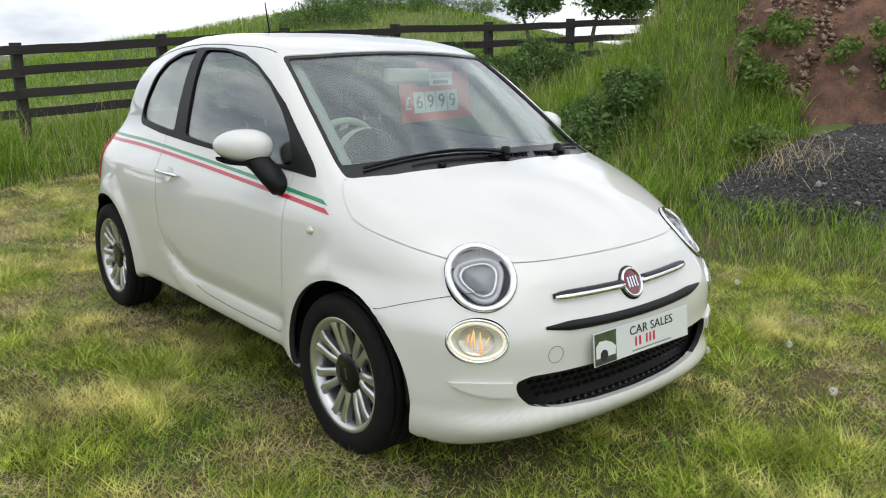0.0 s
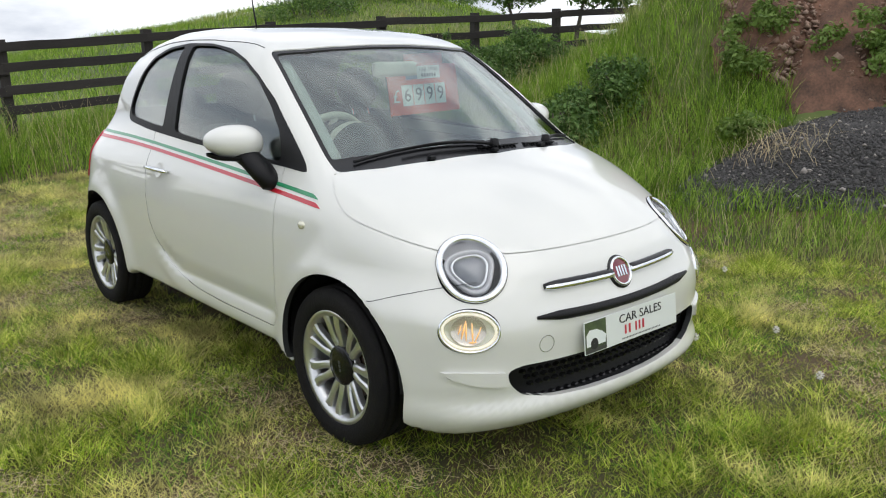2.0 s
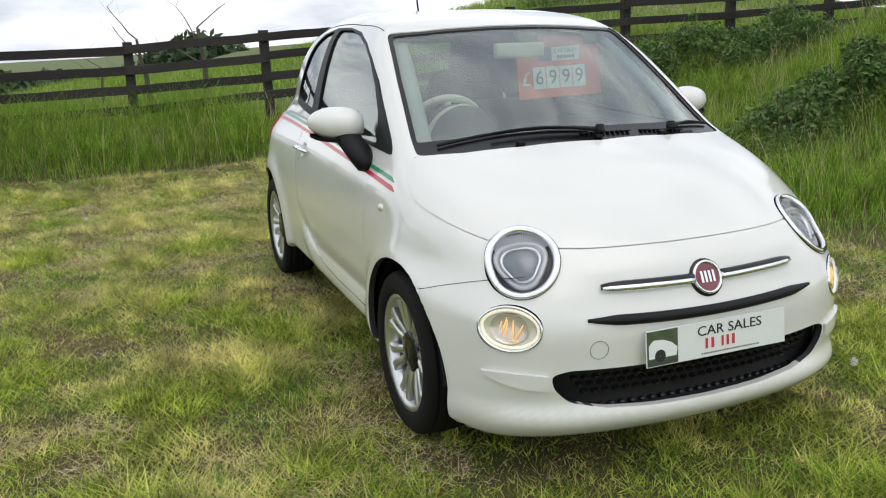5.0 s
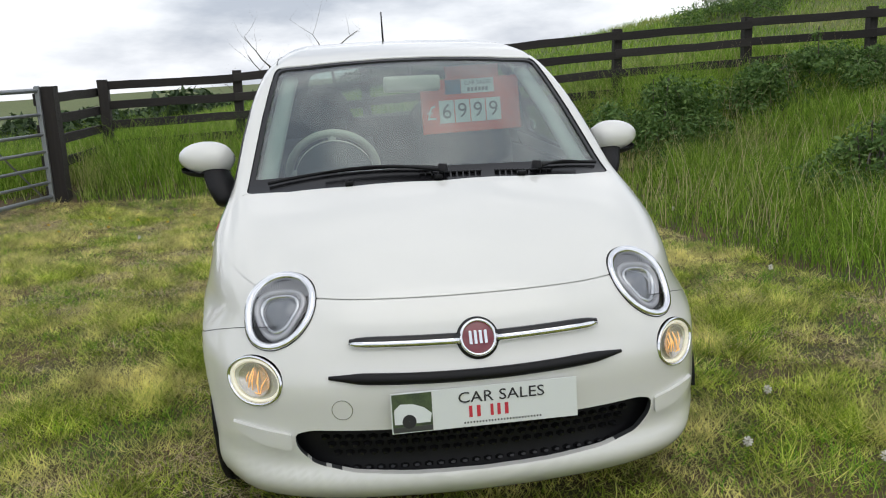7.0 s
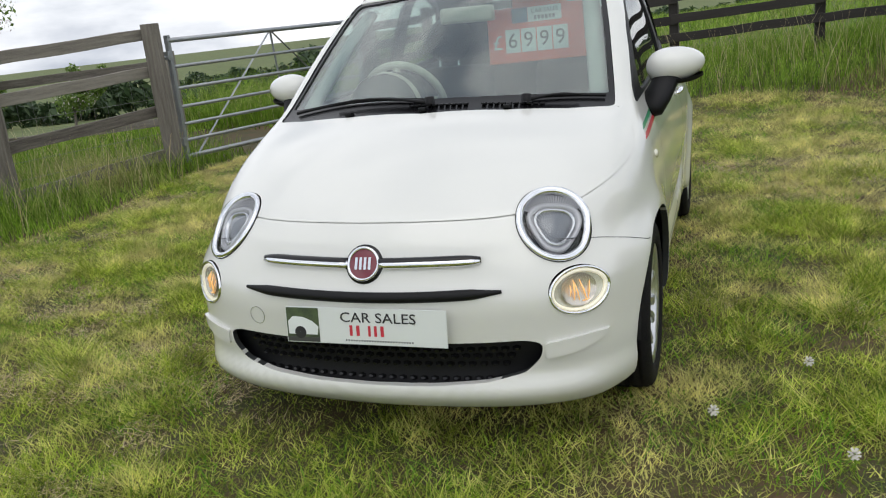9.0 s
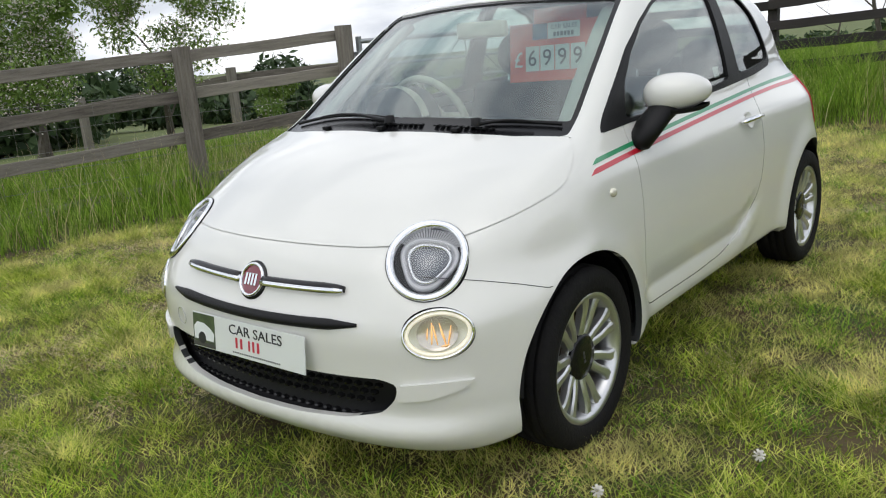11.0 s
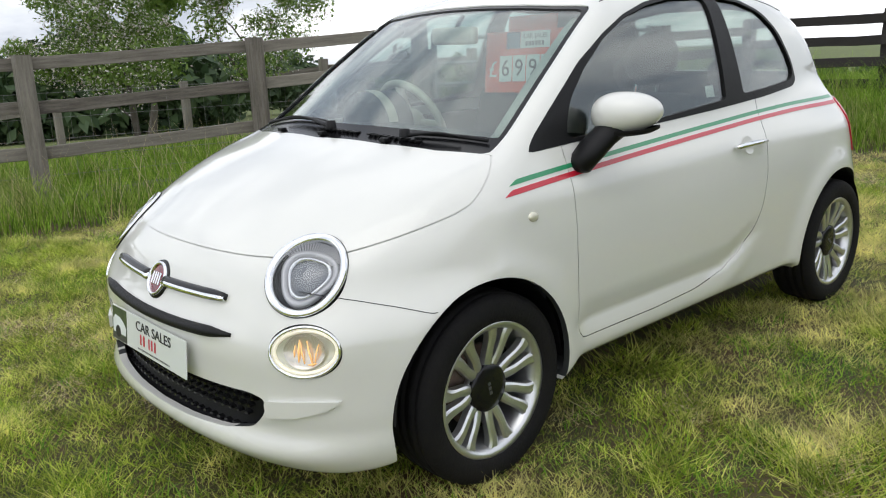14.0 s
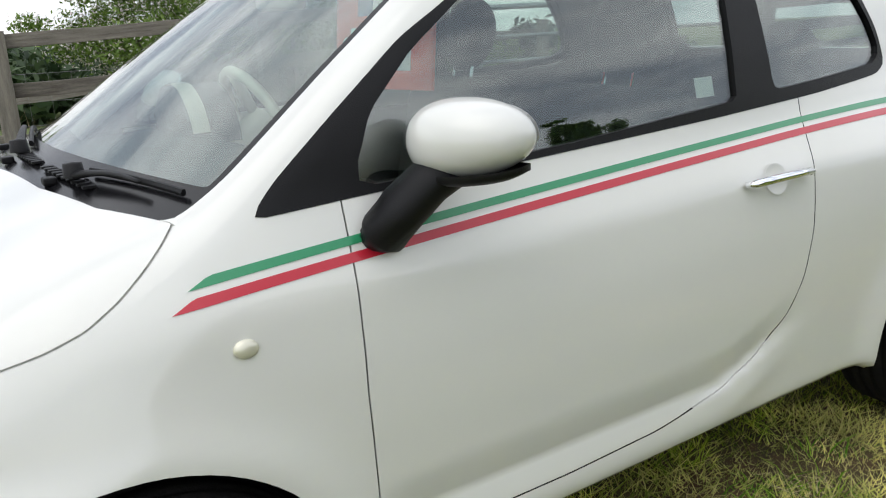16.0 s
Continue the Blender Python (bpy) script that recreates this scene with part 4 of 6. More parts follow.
mp = Matrix.Translation((0.004, -0.700, 0.456)) @ Matrix.Rotation(radians(84), 4, "X")
bm = bmesh.new()
box(bm, (-0.26, -0.056, -0.004), (0.26, 0.056, 0.0), mp, 0.0015)
box(bm, (-0.20, -0.04, -0.022), (0.20, 0.04, -0.004), mp)
plate = part("number_plate", bm, PLATE, car, "white show plate with black and red lettering")
PHOTO_DARK = material("photo_dark", (0.03, 0.045, 0.03), 0.35, vary=0.9, scale=30, color2=(0.10, 0.14, 0.06))
bm = bmesh.new()
box(bm, (-0.257, -0.053, 0.0002), (-0.148, 0.053, 0.0010), mp)
photo = part("photo", bm, PHOTO_DARK, plate, "printed photo of a white car")
bm = bmesh.new()
outline = [(-0.252, -0.030), (-0.155, -0.030), (-0.150, -0.005), (-0.170, 0.012), (-0.200, 0.024), (-0.235, 0.026), (-0.252, 0.010)]
vs = [bm.verts.new(mp @ Vector((a, b, 0.0016))) for a, b in outline]
bm.faces.new(vs)
part("photo_car", bm, CARD, photo)
bm = bmesh.new()
lathe(bm, [(0.0005, 0.0022), (0.019, 0.0022), (0.0195, 0.0012)], 24, mp @ Matrix.Translation((-0.212, -0.024, 0)))
part("photo_wheel", bm, INK, photo)
bm = bmesh.new()
box(bm, (-0.256, -0.052, 0.0012), (-0.149, -0.038, 0.0019), mp)
part("photo_ground", bm, LAMP_DARK, photo)
lettering("lettering", "CAR SALES", 0.043, INK, plate, mp @ Matrix.Translation((0.045, 0.026, 0.0012)), squeeze=1.18)
x = -0.047
for wd in (0.022, 0.024, 0.0, 0.019, 0.021, 0.024):
    if wd:
        bm = bmesh.new()
        box(bm, (x, -0.029, 0.0004), (x + wd * 0.42, 0.003, 0.0012), mp)
        part("red_print_bar", bm, RED_INK, plate)
    x += wd if wd else 0.014
bm = bmesh.new()
for k in range(26):
    box(bm, (-0.062 + 0.0085 * k, -0.046, 0.0004), (-0.062 + 0.0085 * k + 0.0045, -0.041, 0.001), mp)
part("small_print", bm, LAMP_DARK, plate)
# round tow-eye cover
pt, nt = surface_point(-0.385, 0.462)
bm = bmesh.new()
lathe(bm, [(0.029, -0.002), (0.029, 0.0012), (0.0275, 0.0012), (0.0275, -0.002)], 40, facing(pt, nt), closed=True)
part("tow_eye_cover", bm, LAMP_GREY, car)

# bumper shut line from lamp to wheel arch
for s in (-1, 1):
    line = [(-0.52, 0.672), (-0.46, 0.661), (-0.40, 0.646), (-0.32, 0.622), (-0.24, 0.594)]
    ys = np.linspace(-0.50, -0.225, 24)
    zs = np.interp(ys, [a for a, b in line], [b for a, b in line])
    strip = [(y, z + 0.0010) for y, z in zip(ys, zs)] + [(y, z - 0.0010) for y, z in zip(ys[::-1], zs[::-1])]
    seam = carve(skin(-0.004, 0.0006, lambda x, y, z: (x * s > 0.3) & (y < 0.1) & (z > 0.5) & (z < 0.72)), [("INTERSECT", prism(strip, "x", 0.45 * s, 0.95 * s))])
    part("bumper_seam", dress(seam, [BLACK], 0.0006), BLACK, car)

# tail lamps
for s in (-1, 1):
    outline = rounded([(2.46, 0.70), (2.56, 0.70), (2.62, 0.86), (2.56, 0.95), (2.44, 0.95), (2.41, 0.86)], 40, 0.015)
    tl = carve(skin(-0.01, 0.006, lambda x, y, z: (x * s > 0.3) & (y > 2.2)), [("INTERSECT", prism(outline, "x", 0.35 * s, 0.95 * s))])
    part("tail_lamp", dress(tl, [RED], 0.006), RED, car, "red tail lamp")

# aerial, roof seams, wipers, scuttle vents
bm = bmesh.new()
tube(bm, [(0, 1.82, 1.478), (0, 1.828, 1.495)], [0.018, 0.009], 14)
tube(bm, [(0, 1.828, 1.49), (0, 1.845, 1.56), (0, 1.868, 1.66)], [0.0055, 0.0048, 0.0035], 8)
part("aerial", bm, BLACK, car, "short black roof aerial", True)


def top_point(x, y, up=0.0):
    p = cast_form(np.array([x, y, 0.6]), np.array([0.0, 0.0, 1.0]), 1.2)
    nn = form_normal(p)
    return Vector(p + nn * up)


for s in (-1, 1):
    bm = bmesh.new()
    pts = [top_point(0.535 * s - 0.02 * s * f, 0.80 + 1.35 * f, 0.0005) for f in np.linspace(0, 1, 22)]
    tube(bm, pts, [0.0018] * 22, 6)
    part("roof_seam", bm, BLACK, car)
for x_piv, x_tip, y_piv, y_tip in ((0.02, -0.54, 0.015, 0.105), (0.36, -0.12, 0.075, 0.10), (0.36, 0.60, 0.052, 0.135)):
    if x_tip != -0.12:
        bm = bmesh.new()
        pts = [top_point(x_piv + (x_tip - x_piv) * f, y_piv + (y_tip - y_piv) * f + 0.012 * math.sin(math.pi * f), 0.012 + 0.008 * math.sin(math.pi * f)) for f in np.linspace(0, 0.72, 9)]
        tube(bm, pts, [0.013, 0.012, 0.010, 0.009, 0.008, 0.007, 0.006, 0.005, 0.005], 8, 0.6)
        lathe(bm, [(0.0005, 0.026), (0.016, 0.024), (0.019, 0.0)], 16, Matrix.Translation(top_point(x_piv, y_piv, 0.008)))
        wip = part("wiper", bm, BLACK, car, "black windscreen wiper", True)
        bm = bmesh.new()
        pts = [top_point(x_piv + (x_tip - x_piv) * f, y_piv + (y_tip - y_piv) * f + 0.022, 0.006) for f in np.linspace(0.05, 1.06, 14)]
        tube(bm, pts, 0.005, 6, 1.3)
        part("wiper_blade", bm, BLACK, wip)
for k in range(22):
    if k in (10, 11):
        continue
    bm = bmesh.new()
    x = -0.05 + 0.022 * k
    box(bm, (-0.008, -0.011, -0.002), (0.008, 0.011, 0.003), Matrix.Translation(top_point(x, 0.018 + 0.25 * x * x, 0.0)), 0.001)
    part("scuttle_vent", bm, BLACK, car)
for x in (-0.3, 0.0, 0.3):
    bm = bmesh.new()
    box(bm, (-0.014, -0.012, -0.004), (0.014, 0.012, 0.010), Matrix.Translation(top_point(x, -0.012 + 0.32 * x * x, 0.0)), 0.004)
    part("washer_jet", bm, BLACK, car)

# ---- cabin ----
bm = bmesh.new()
box(bm, (-0.66, 0.12, 0.22), (0.66, 2.4, 0.30))
part("cabin_floor", bm, SEAT, car, "dark carpet")
bm = bmesh.new()
for i in range(21):
    x = -0.63 + 0.063 * i
    ring = [(0.10, 0.62), (0.13, 0.93 - 0.05 * x * x), (0.25, 0.975 - 0.06 * x * x), (0.42, 0.985 - 0.06 * x * x), (0.52, 0.955), (0.55, 0.90), (0.53, 0.78), (0.45, 0.62)]
    vs = [bm.verts.new((x, y, z)) for y, z in ring]
    if i:
        for k in range(7):
            bm.faces.new((prev[k], prev[k + 1], vs[k + 1], vs[k]))
    prev = vs
part("dashboard", bm, PAINT_INSIDE, car, "dark grey dashboard", True)
DASH_TRIM = material("dash_trim", (0.50, 0.52, 0.50), 0.3, coat=0.5)
bm = bmesh.new()
box(bm, (-0.60, 0.545, 0.83), (0.60, 0.565, 0.925), bevel=0.01)
part("dash_panel", bm, DASH_TRIM, car)
# instrument hood with an ivory arc
bm = bmesh.new()
rings = []
for f in np.linspace(0, 1, 17):
    a = math.pi * f
    rings.append([bm.verts.new((-0.335 + r * math.cos(a), y, 0.955 + r * 0.95 * math.sin(a))) for r, y in ((0.150, 0.42), (0.150, 0.555), (0.118, 0.560), (0.110, 0.52))])
for a, b in zip(rings, rings[1:]):
    for k in range(3):
        bm.faces.new((a[k], a[k + 1], b[k + 1], b[k]))
bm.faces.new([r[0] for r in rings])
part("instrument_hood", bm, PAINT_INSIDE, car, smooth=True)
bm = bmesh.new()
rings = []
for f in np.linspace(0.06, 0.94, 17):
    a = math.pi * f
    rings.append([bm.verts.new((-0.335 + r * math.cos(a), y, 0.957 + r * 0.95 * math.sin(a))) for r, y in ((0.153, 0.43), (0.155, 0.46), (0.154, 0.475))])
for a, b in zip(rings, rings[1:]):
    for k in range(2):
        bm.faces.new((a[k], a[k + 1], b[k + 1], b[k]))
part("instrument_arc", bm, IVORY, car, "ivory instrument surround", True)
ms = Matrix.Translation((-0.335, 0.675, 0.955)) @ Matrix.Rotation(radians(-66), 4, "X")
bm = bmesh.new()
ring_pts = []
for k in range(48):
    a = 2 * math.pi * k / 48
    ring_pts.append([bm.verts.new(ms @ Vector(((0.180 + 0.017 * math.cos(b)) * math.cos(a), (0.180 + 0.017 * math.cos(b)) * math.sin(a), 0.015 * math.sin(b)))) for b in np.linspace(0, 2 * math.pi, 12, endpoint=False)])
for k in range(48):
    a, b = ring_pts[k], ring_pts[(k + 1) % 48]
    for j in range(12):
        bm.faces.new((a[j], a[(j + 1) % 12], b[(j + 1) % 12], b[j]))
steer = part("steering_wheel", bm, IVORY, car, "ivory steering wheel", True)
bm = bmesh.new()
lathe(bm, [(0.0005, 0.03), (0.05, 0.028), (0.065, 0.01), (0.06, -0.02), (0.03, -0.12)], 28, ms)
for a in (0, 180, 270):
    tube(bm, [ms @ Vector((0.05 * math.cos(radians(a)), 0.05 * math.sin(radians(a)), 0)), ms @ Vector((0.175 * math.cos(radians(a)), 0.175 * math.sin(radians(a)), 0))], 0.016, 8)
part("steering_boss", bm, IVORY, steer, smooth=True)


def front_seat(x):
    bm = bmesh.new()
    box(bm, (x - 0.24, 0.78, 0.38), (x + 0.24, 1.28, 0.56), bevel=0.05)
    seat = part("front_seat", bm, SEAT, car, "dark cloth front seat", True)
    bm = bmesh.new()
    mt = Matrix.Translation((x, 1.24, 0.52)) @ Matrix.Rotation(radians(-14), 4, "X")
    box(bm, (-0.235, -0.06, 0.0), (0.235, 0.06, 0.54), mt, 0.05)
    part("backrest", bm, SEAT, seat, smooth=True)
    bm = bmesh.new()
    bmesh.ops.create_uvsphere(bm, u_segments=24, v_segments=16, radius=1, matrix=mt @ Matrix.Translation((0, 0.0, 0.675)) @ Matrix.Diagonal((0.125, 0.055, 0.115, 1)))
    part("headrest", bm, SEAT, seat, "round dark headrest", True)
    for dx in (-0.05, 0.05):
        bm = bmesh.new()
        tube(bm, [mt @ Vector((dx, 0, 0.5)), mt @ Vector((dx, 0, 0.6))], 0.007, 8)
        part("headrest_post", bm, CHROME, seat)


front_seat(-0.345)
front_seat(0.345)
bm = bmesh.new()
box(bm, (-0.55, 1.72, 0.40), (0.55, 2.05, 0.58), bevel=0.04)
box(bm, (-0.55, 2.0, 0.50), (0.55, 2.12, 0.99), Matrix.Rotation(radians(-6), 4, "X"), 0.04)
bench = part("rear_seat", bm, SEAT, car, "dark cloth rear bench", True)
for x in (-0.28, 0.28):
    bm = bmesh.new()
    bmesh.ops.create_uvsphere(bm, u_segments=20, v_segments=14, radius=1, matrix=Matrix.Translation((x, 2.16, 1.07)) @ Matrix.Diagonal((0.115, 0.05, 0.10, 1)))
    part("headrest", bm, SEAT, bench, smooth=True)
bm = bmesh.new()
box(bm, (-0.115, 0.60, 1.268), (0.115, 0.635, 1.332), bevel=0.014)
part("rear_view_mirror", bm, IVORY, car, "ivory rear-view mirror", True)
bm = bmesh.new()
tube(bm, [(0, 0.625, 1.315), (0, 0.64, 1.345), (0, 0.665, 1.372)], 0.009, 8)
part("mirror_stalk", bm, BLACK, car)

# pale trim inside the windscreen pillars
PILLAR_TRIM = material("pillar_trim", (0.40, 0.41, 0.38), 0.7, vary=0.2, scale=12)
for s in (-1, 1):
    bm = bmesh.new()
    run_ = [(0.600 - 0.105 * f, 0.20 + 0.53 * f) for f in np.linspace(0, 1, 9)]
    tube(bm, [top_point(x * s, y, -0.055) for x, y in run_], [0.034] * 9, 10, 0.6)
    part("pillar_trim", bm, PILLAR_TRIM, car, "pale grey pillar trim", True)

# price board hung behind the windscreen
sign = thing("price_sign", "red price board reading 6999 pounds behind the windscreen", "sign", Matrix.Translation((0.262, 0.735, 1.20)) @ Matrix.Rotation(radians(83), 4, "X") @ Matrix.Rotation(radians(1.5), 4, "Z"))
bm = bmesh.new()
box(bm, (-0.212, -0.112, -0.003), (0.212, 0.112, 0.003), bevel=0.002)
box(bm, (-0.10, 0.112, -0.003), (0.13, 0.165, 0.003), bevel=0.002)
part("board", bm, SIGN_RED, sign)
lettering("pound_sign", "£", 0.085, CARD, sign, Matrix.Translation((-0.172, -0.028, 0.0038)))
for k, d in enumerate("6999"):
    bm = bmesh.new()
    x = -0.137 + 0.0675 * k
    box(bm, (x, -0.072, 0.003), (x + 0.063, 0.024, 0.0045), bevel=0.0008)
    card = part("digit_card", bm, CARD, sign, "white number card")
    lettering("digit", d, 0.088, INK, card, Matrix.Translation((x + 0.0315, -0.025, 0.0050)))
bm = bmesh.new()
box(bm, (-0.105, 0.048, 0.003), (-0.038, 0.108, 0.0042))
part("photo_card", bm, material("photo_blue", (0.10, 0.22, 0.36), 0.4, vary=0.8, scale=20, color2=(0.02, 0.03, 0.05)), sign)
bm = bmesh.new()
box(bm, (-0.036, 0.048, 0.003), (0.105, 0.108, 0.0042))
nc = part("name_card", bm, CARD, sign)
lettering("lettering", "CAR SALES", 0.024, LAMP_DARK, nc, Matrix.Translation((0.035, 0.090, 0.0048)))
bm = bmesh.new()
for k in range(6):
    box(bm, (-0.010 + 0.0155 * k, 0.056, 0.0042), (0.001 + 0.0155 * k, 0.072, 0.0050))
part("name_bars", bm, LAMP_DARK, nc)
# small paper sticker in the side glass
ps, ns = side_point(1, 1.30, 1.063)
bm = bmesh.new()
box(bm, (-0.030, -0.022, -0.017), (0.030, 0.022, -0.0165), facing(ps, ns))
part("sticker", bm, CARD, car, "small white window sticker")

# ---- ground: one sheet, level under the car, with a rough bank behind and a mound beside it ----
def blob(x, y, cx, cy, rx, ry, turn=0.0):
    c, s_ = math.cos(turn), math.sin(turn)
    u, v = (x - cx) * c + (y - cy) * s_, -(x - cx) * s_ + (y - cy) * c
    return np.exp(-(u / rx) ** 2 - (v / ry) ** 2)


def ground_z(x, y):
    x, y = np.asarray(x, float), np.asarray(y, float)
    near = 0.24 * step01(5.8, 8.6, y) * step01(-6, -2, x) + 0.52 * step01(4.5, 8.5, y) * step01(-1.5, 7.0, x)
    side = 0.45 * step01(2.6, 6.0, x) * step01(0.5, 5.0, y)
    mound = 3.7 * blob(x, y, 8.35, 2.75, 2.1, 1.95) + 1.6 * blob(x, y, 10.6, 4.4, 2.4, 1.8)
    pile = 0.40 * blob(x, y, 5.25, 0.75, 1.25, 0.75, -0.5)
    rise = 0.12 * step01(8.8, 11, y) * step01(-12, 0, x) + 1.5 * blob(x, y, 13.5, 19, 6.5, 5)
    q = np.maximum(0, -0.85 * x + 0.22 * y - 7.2)
    drop = -8 * (1 - np.exp(-q / 55)) - 0.028 * np.maximum(0, q - 60) - 2.5 * step01(18, 120, y)
    ripple = 0.02 * np.sin(1.3 * x + 0.7 * y) * np.sin(0.9 * y - 0.4 * x) * step01(2.2, 6, np.hypot(x, y - 1))
    rough = 0.06 * np.sin(2.9 * x + 1.1 * y + 1.7 * np.sin(1.7 * y)) * np.sin(2.3 * y - 0.8 * x) * np.clip(mound * 0.6, 0, 1)
    return near + side + mound + pile + rise + drop + ripple + rough


def sheet(name, xs, ys, mat_, label, category, kind="structure"):
    X, Y = np.meshgrid(xs, ys)
    Z = ground_z(X, Y)
    n, m = X.shape
    faces = [(i * m + j, i * m + j + 1, (i + 1) * m + j + 1, (i + 1) * m + j) for i in range(n - 1) for j in range(m - 1)]
    me = bpy.data.meshes.new(name)
    me.from_pydata(list(zip(X.ravel().tolist(), Y.ravel().tolist(), Z.ravel().tolist())), [], faces)
    return tagged(part(name, me, mat_, smooth=True), label, category, kind=kind)


def spread(lim, fine, n_fine, n_far):
    a = np.linspace(-fine, fine, n_fine)
    b = fine + (lim - fine) * np.linspace(0, 1, n_far + 1)[1:] ** 3
    return np.concatenate([-b[::-1], a, b])


GROUND = material("turf", (0.034, 0.050, 0.013), 0.95, vary=1.0, scale=2.2, color2=(0.115, 0.066, 0.034), bump=0.8, bump_scale=25)
FIELD = material("far_pasture", (0.055, 0.095, 0.018), 0.95, vary=1.0, scale=0.35, color2=(0.15, 0.165, 0.05), bump=0.8, bump_scale=8)
land = sheet("ground", spread(1500, 14, 180, 40), spread(1500, 14, 180, 40) + 2, GROUND, "rough grass field with dry mown patches", "ground")
land.data.materials.append(FIELD)
for f in land.data.polygons:
    f.material_index = int(not (-6.6 < f.center.x < 5.6 and -3.0 < f.center.y < 9.6))

DARK_WOOD = material("dark_stained_wood", (0.016, 0.013, 0.012), 0.8, vary=0.8, scale=5, color2=(0.040, 0.034, 0.031), bump=0.5, bump_scale=40, stretch=(6, 6, 0.5), random_part="object")
GREY_WOOD = material("weathered_wood", (0.30, 0.275, 0.235), 0.85, vary=1.0, scale=7, color2=(0.085, 0.072, 0.062), bump=0.6, bump_scale=45, stretch=(6, 6, 0.5), random_part="object")
GALV = material("galvanised_steel", (0.36, 0.38, 0.40), 0.45, 0.7, vary=0.5, scale=9, color2=(0.22, 0.23, 0.24))


def timber(name, a, b, wide, thick, mat_, parent, wob=0.004, up=(0, 0, 1), seed=0):
    """A sawn length of wood from a to b, slightly bent and worn, bevelled."""
    rnd = random.Random(seed)
    a, b = Vector(a), Vector(b)
    d = (b - a)
    L = d.length
    z = d.normalized()
    y = Vector(up) - z * z.dot(Vector(up))
    y = y.normalized() if y.length > 1e-3 else Vector((1, 0, 0))
    x = y.cross(z)
    bm = bmesh.new()
    rings = []
    for k in range(6):
        f = k / 5
        sh = Vector((rnd.uniform(-wob, wob), rnd.uniform(-wob, wob), 0))
        c, e = 0.012, 0.004
        hw, ht = wide / 2 * (1 + rnd.uniform(-0.03, 0.03)), thick / 2 * (1 + rnd.uniform(-0.03, 0.03))
        ring = []
        for u, v in ((-hw + e, -ht), (hw - e, -ht), (hw, -ht + e), (hw, ht - e), (hw - e, ht), (-hw + e, ht), (-hw, ht - e), (-hw, -ht + e)):
            ring.append(bm.verts.new((u + sh.x, v + sh.y, L * f)))
        rings.append(ring)
    for r1, r2 in zip(rings, rings[1:]):
        for k in range(8):
            bm.faces.new((r1[k], r1[(k + 1) % 8], r2[(k + 1) % 8], r2[k]))
    bm.faces.new(rings[0][::-1])
    bm.faces.new(rings[-1])
    ob = part(name, bm, mat_, parent)
    ob.matrix_local = Matrix.Translation(a) @ Matrix((y, x, z)).transposed().to_4x4()
    return ob


def fence(label, posts, height, rails, mat_, group, post_w=0.10, rail_w=0.10, seed=1, dy=-0.06):
    """Posts and rails; each bay's rails run from post to post."""
    f = thing("fence", label, "fence", group=group)
    rnd = random.Random(seed)
    tops = []
    for x, y, z in posts:
        g = z - height
        tops.append((x, y, g))
        timber("post", (x, y, g - 0.3), (x + rnd.uniform(-.015, .015), y + rnd.uniform(-.015, .015), z), post_w, post_w, mat_, f, 0.004, (0, 1, 0), rnd.random())
    for (x0, y0, g0), (x1, y1, g1) in zip(tops, tops[1:]):
        d = Vector((x1 - x0, y1 - y0, 0)).normalized()
        n = Vector((d.y, -d.x, 0)) * (post_w / 2 + 0.019) * (1 if dy < 0 else -1)
        for r in rails:
            j0, j1 = rnd.uniform(-0.015, 0.015), rnd.uniform(-0.015, 0.015)
            timber("rail", (x0 + n.x - d.x * 0.03, y0 + n.y - d.y * 0.03, g0 + r + j0), (x1 + n.x + d.x * 0.03, y1 + n.y + d.y * 0.03, g1 + r + j1), rail_w, 0.036, mat_, f, 0.006, (0, 0, 1), rnd.random())
    return f


fence("dark-stained wooden post and rail fence on the bank", [(-3.015, 8.609, 1.35), (-1.335, 8.51, 1.40), (0.33, 8.42, 1.50), (2.0, 8.29, 1.62), (3.67, 8.14, 1.726), (5.40, 7.89, 1.814), (6.97, 7.55, 1.88), (8.5, 7.2, 1.96), (10.1, 6.85, 2.04)], 1.18, (0.36, 0.60, 0.845, 1.09), DARK_WOOD, "fences", 0.11, 0.105, 3)
fence("dark-stained wooden post and rail fence beside a gate", [(-3.20, 6.82, 1.30), (-3.015, 8.53, 1.33)], 1.2, (0.36, 0.60, 0.845, 1.08), DARK_WOOD, "fences", 0.12, 0.105, 5, 1)
fence("weathered grey wooden post and rail fence in tall grass", [(-4.20, 4.10, 1.44), (-4.64, 2.46, 1.35), (-5.15, 0.58, 1.28), (-5.66, -1.32, 1.24), (-6.17, -3.22, 1.20)], 1.36, (0.12, 0.54, 0.93, 1.28), GREY_WOOD, "fences", 0.125, 0.105, 7)

# ---- grass, leaves and stones in bulk ----
def bulk(name, verts, faces, mat_, label, category, kind="stuff", parent=None, mats=None, midx=None):
    """One mesh from arrays of corners and of triangles (or quads)."""
    verts, faces = np.asarray(verts, np.float32), np.asarray(faces, np.int32)
    me = bpy.data.meshes.new(name)
    me.vertices.add(len(verts))
    me.vertices.foreach_set("co", verts.ravel())
    k = faces.shape[1]
    me.loops.add(faces.size)
    me.loops.foreach_set("vertex_index", faces.ravel())
    me.polygons.add(len(faces))
    me.polygons.foreach_set("loop_start", np.arange(0, faces.size, k, dtype=np.int32))
    me.update(calc_edges=True)
    ob = part(name, me, mat_, parent)
    if parent is None:
        tagged(ob, label, category, kind=kind)
    elif label:
        ob["label"] = label
    return ob


RNG = np.random.default_rng(11)


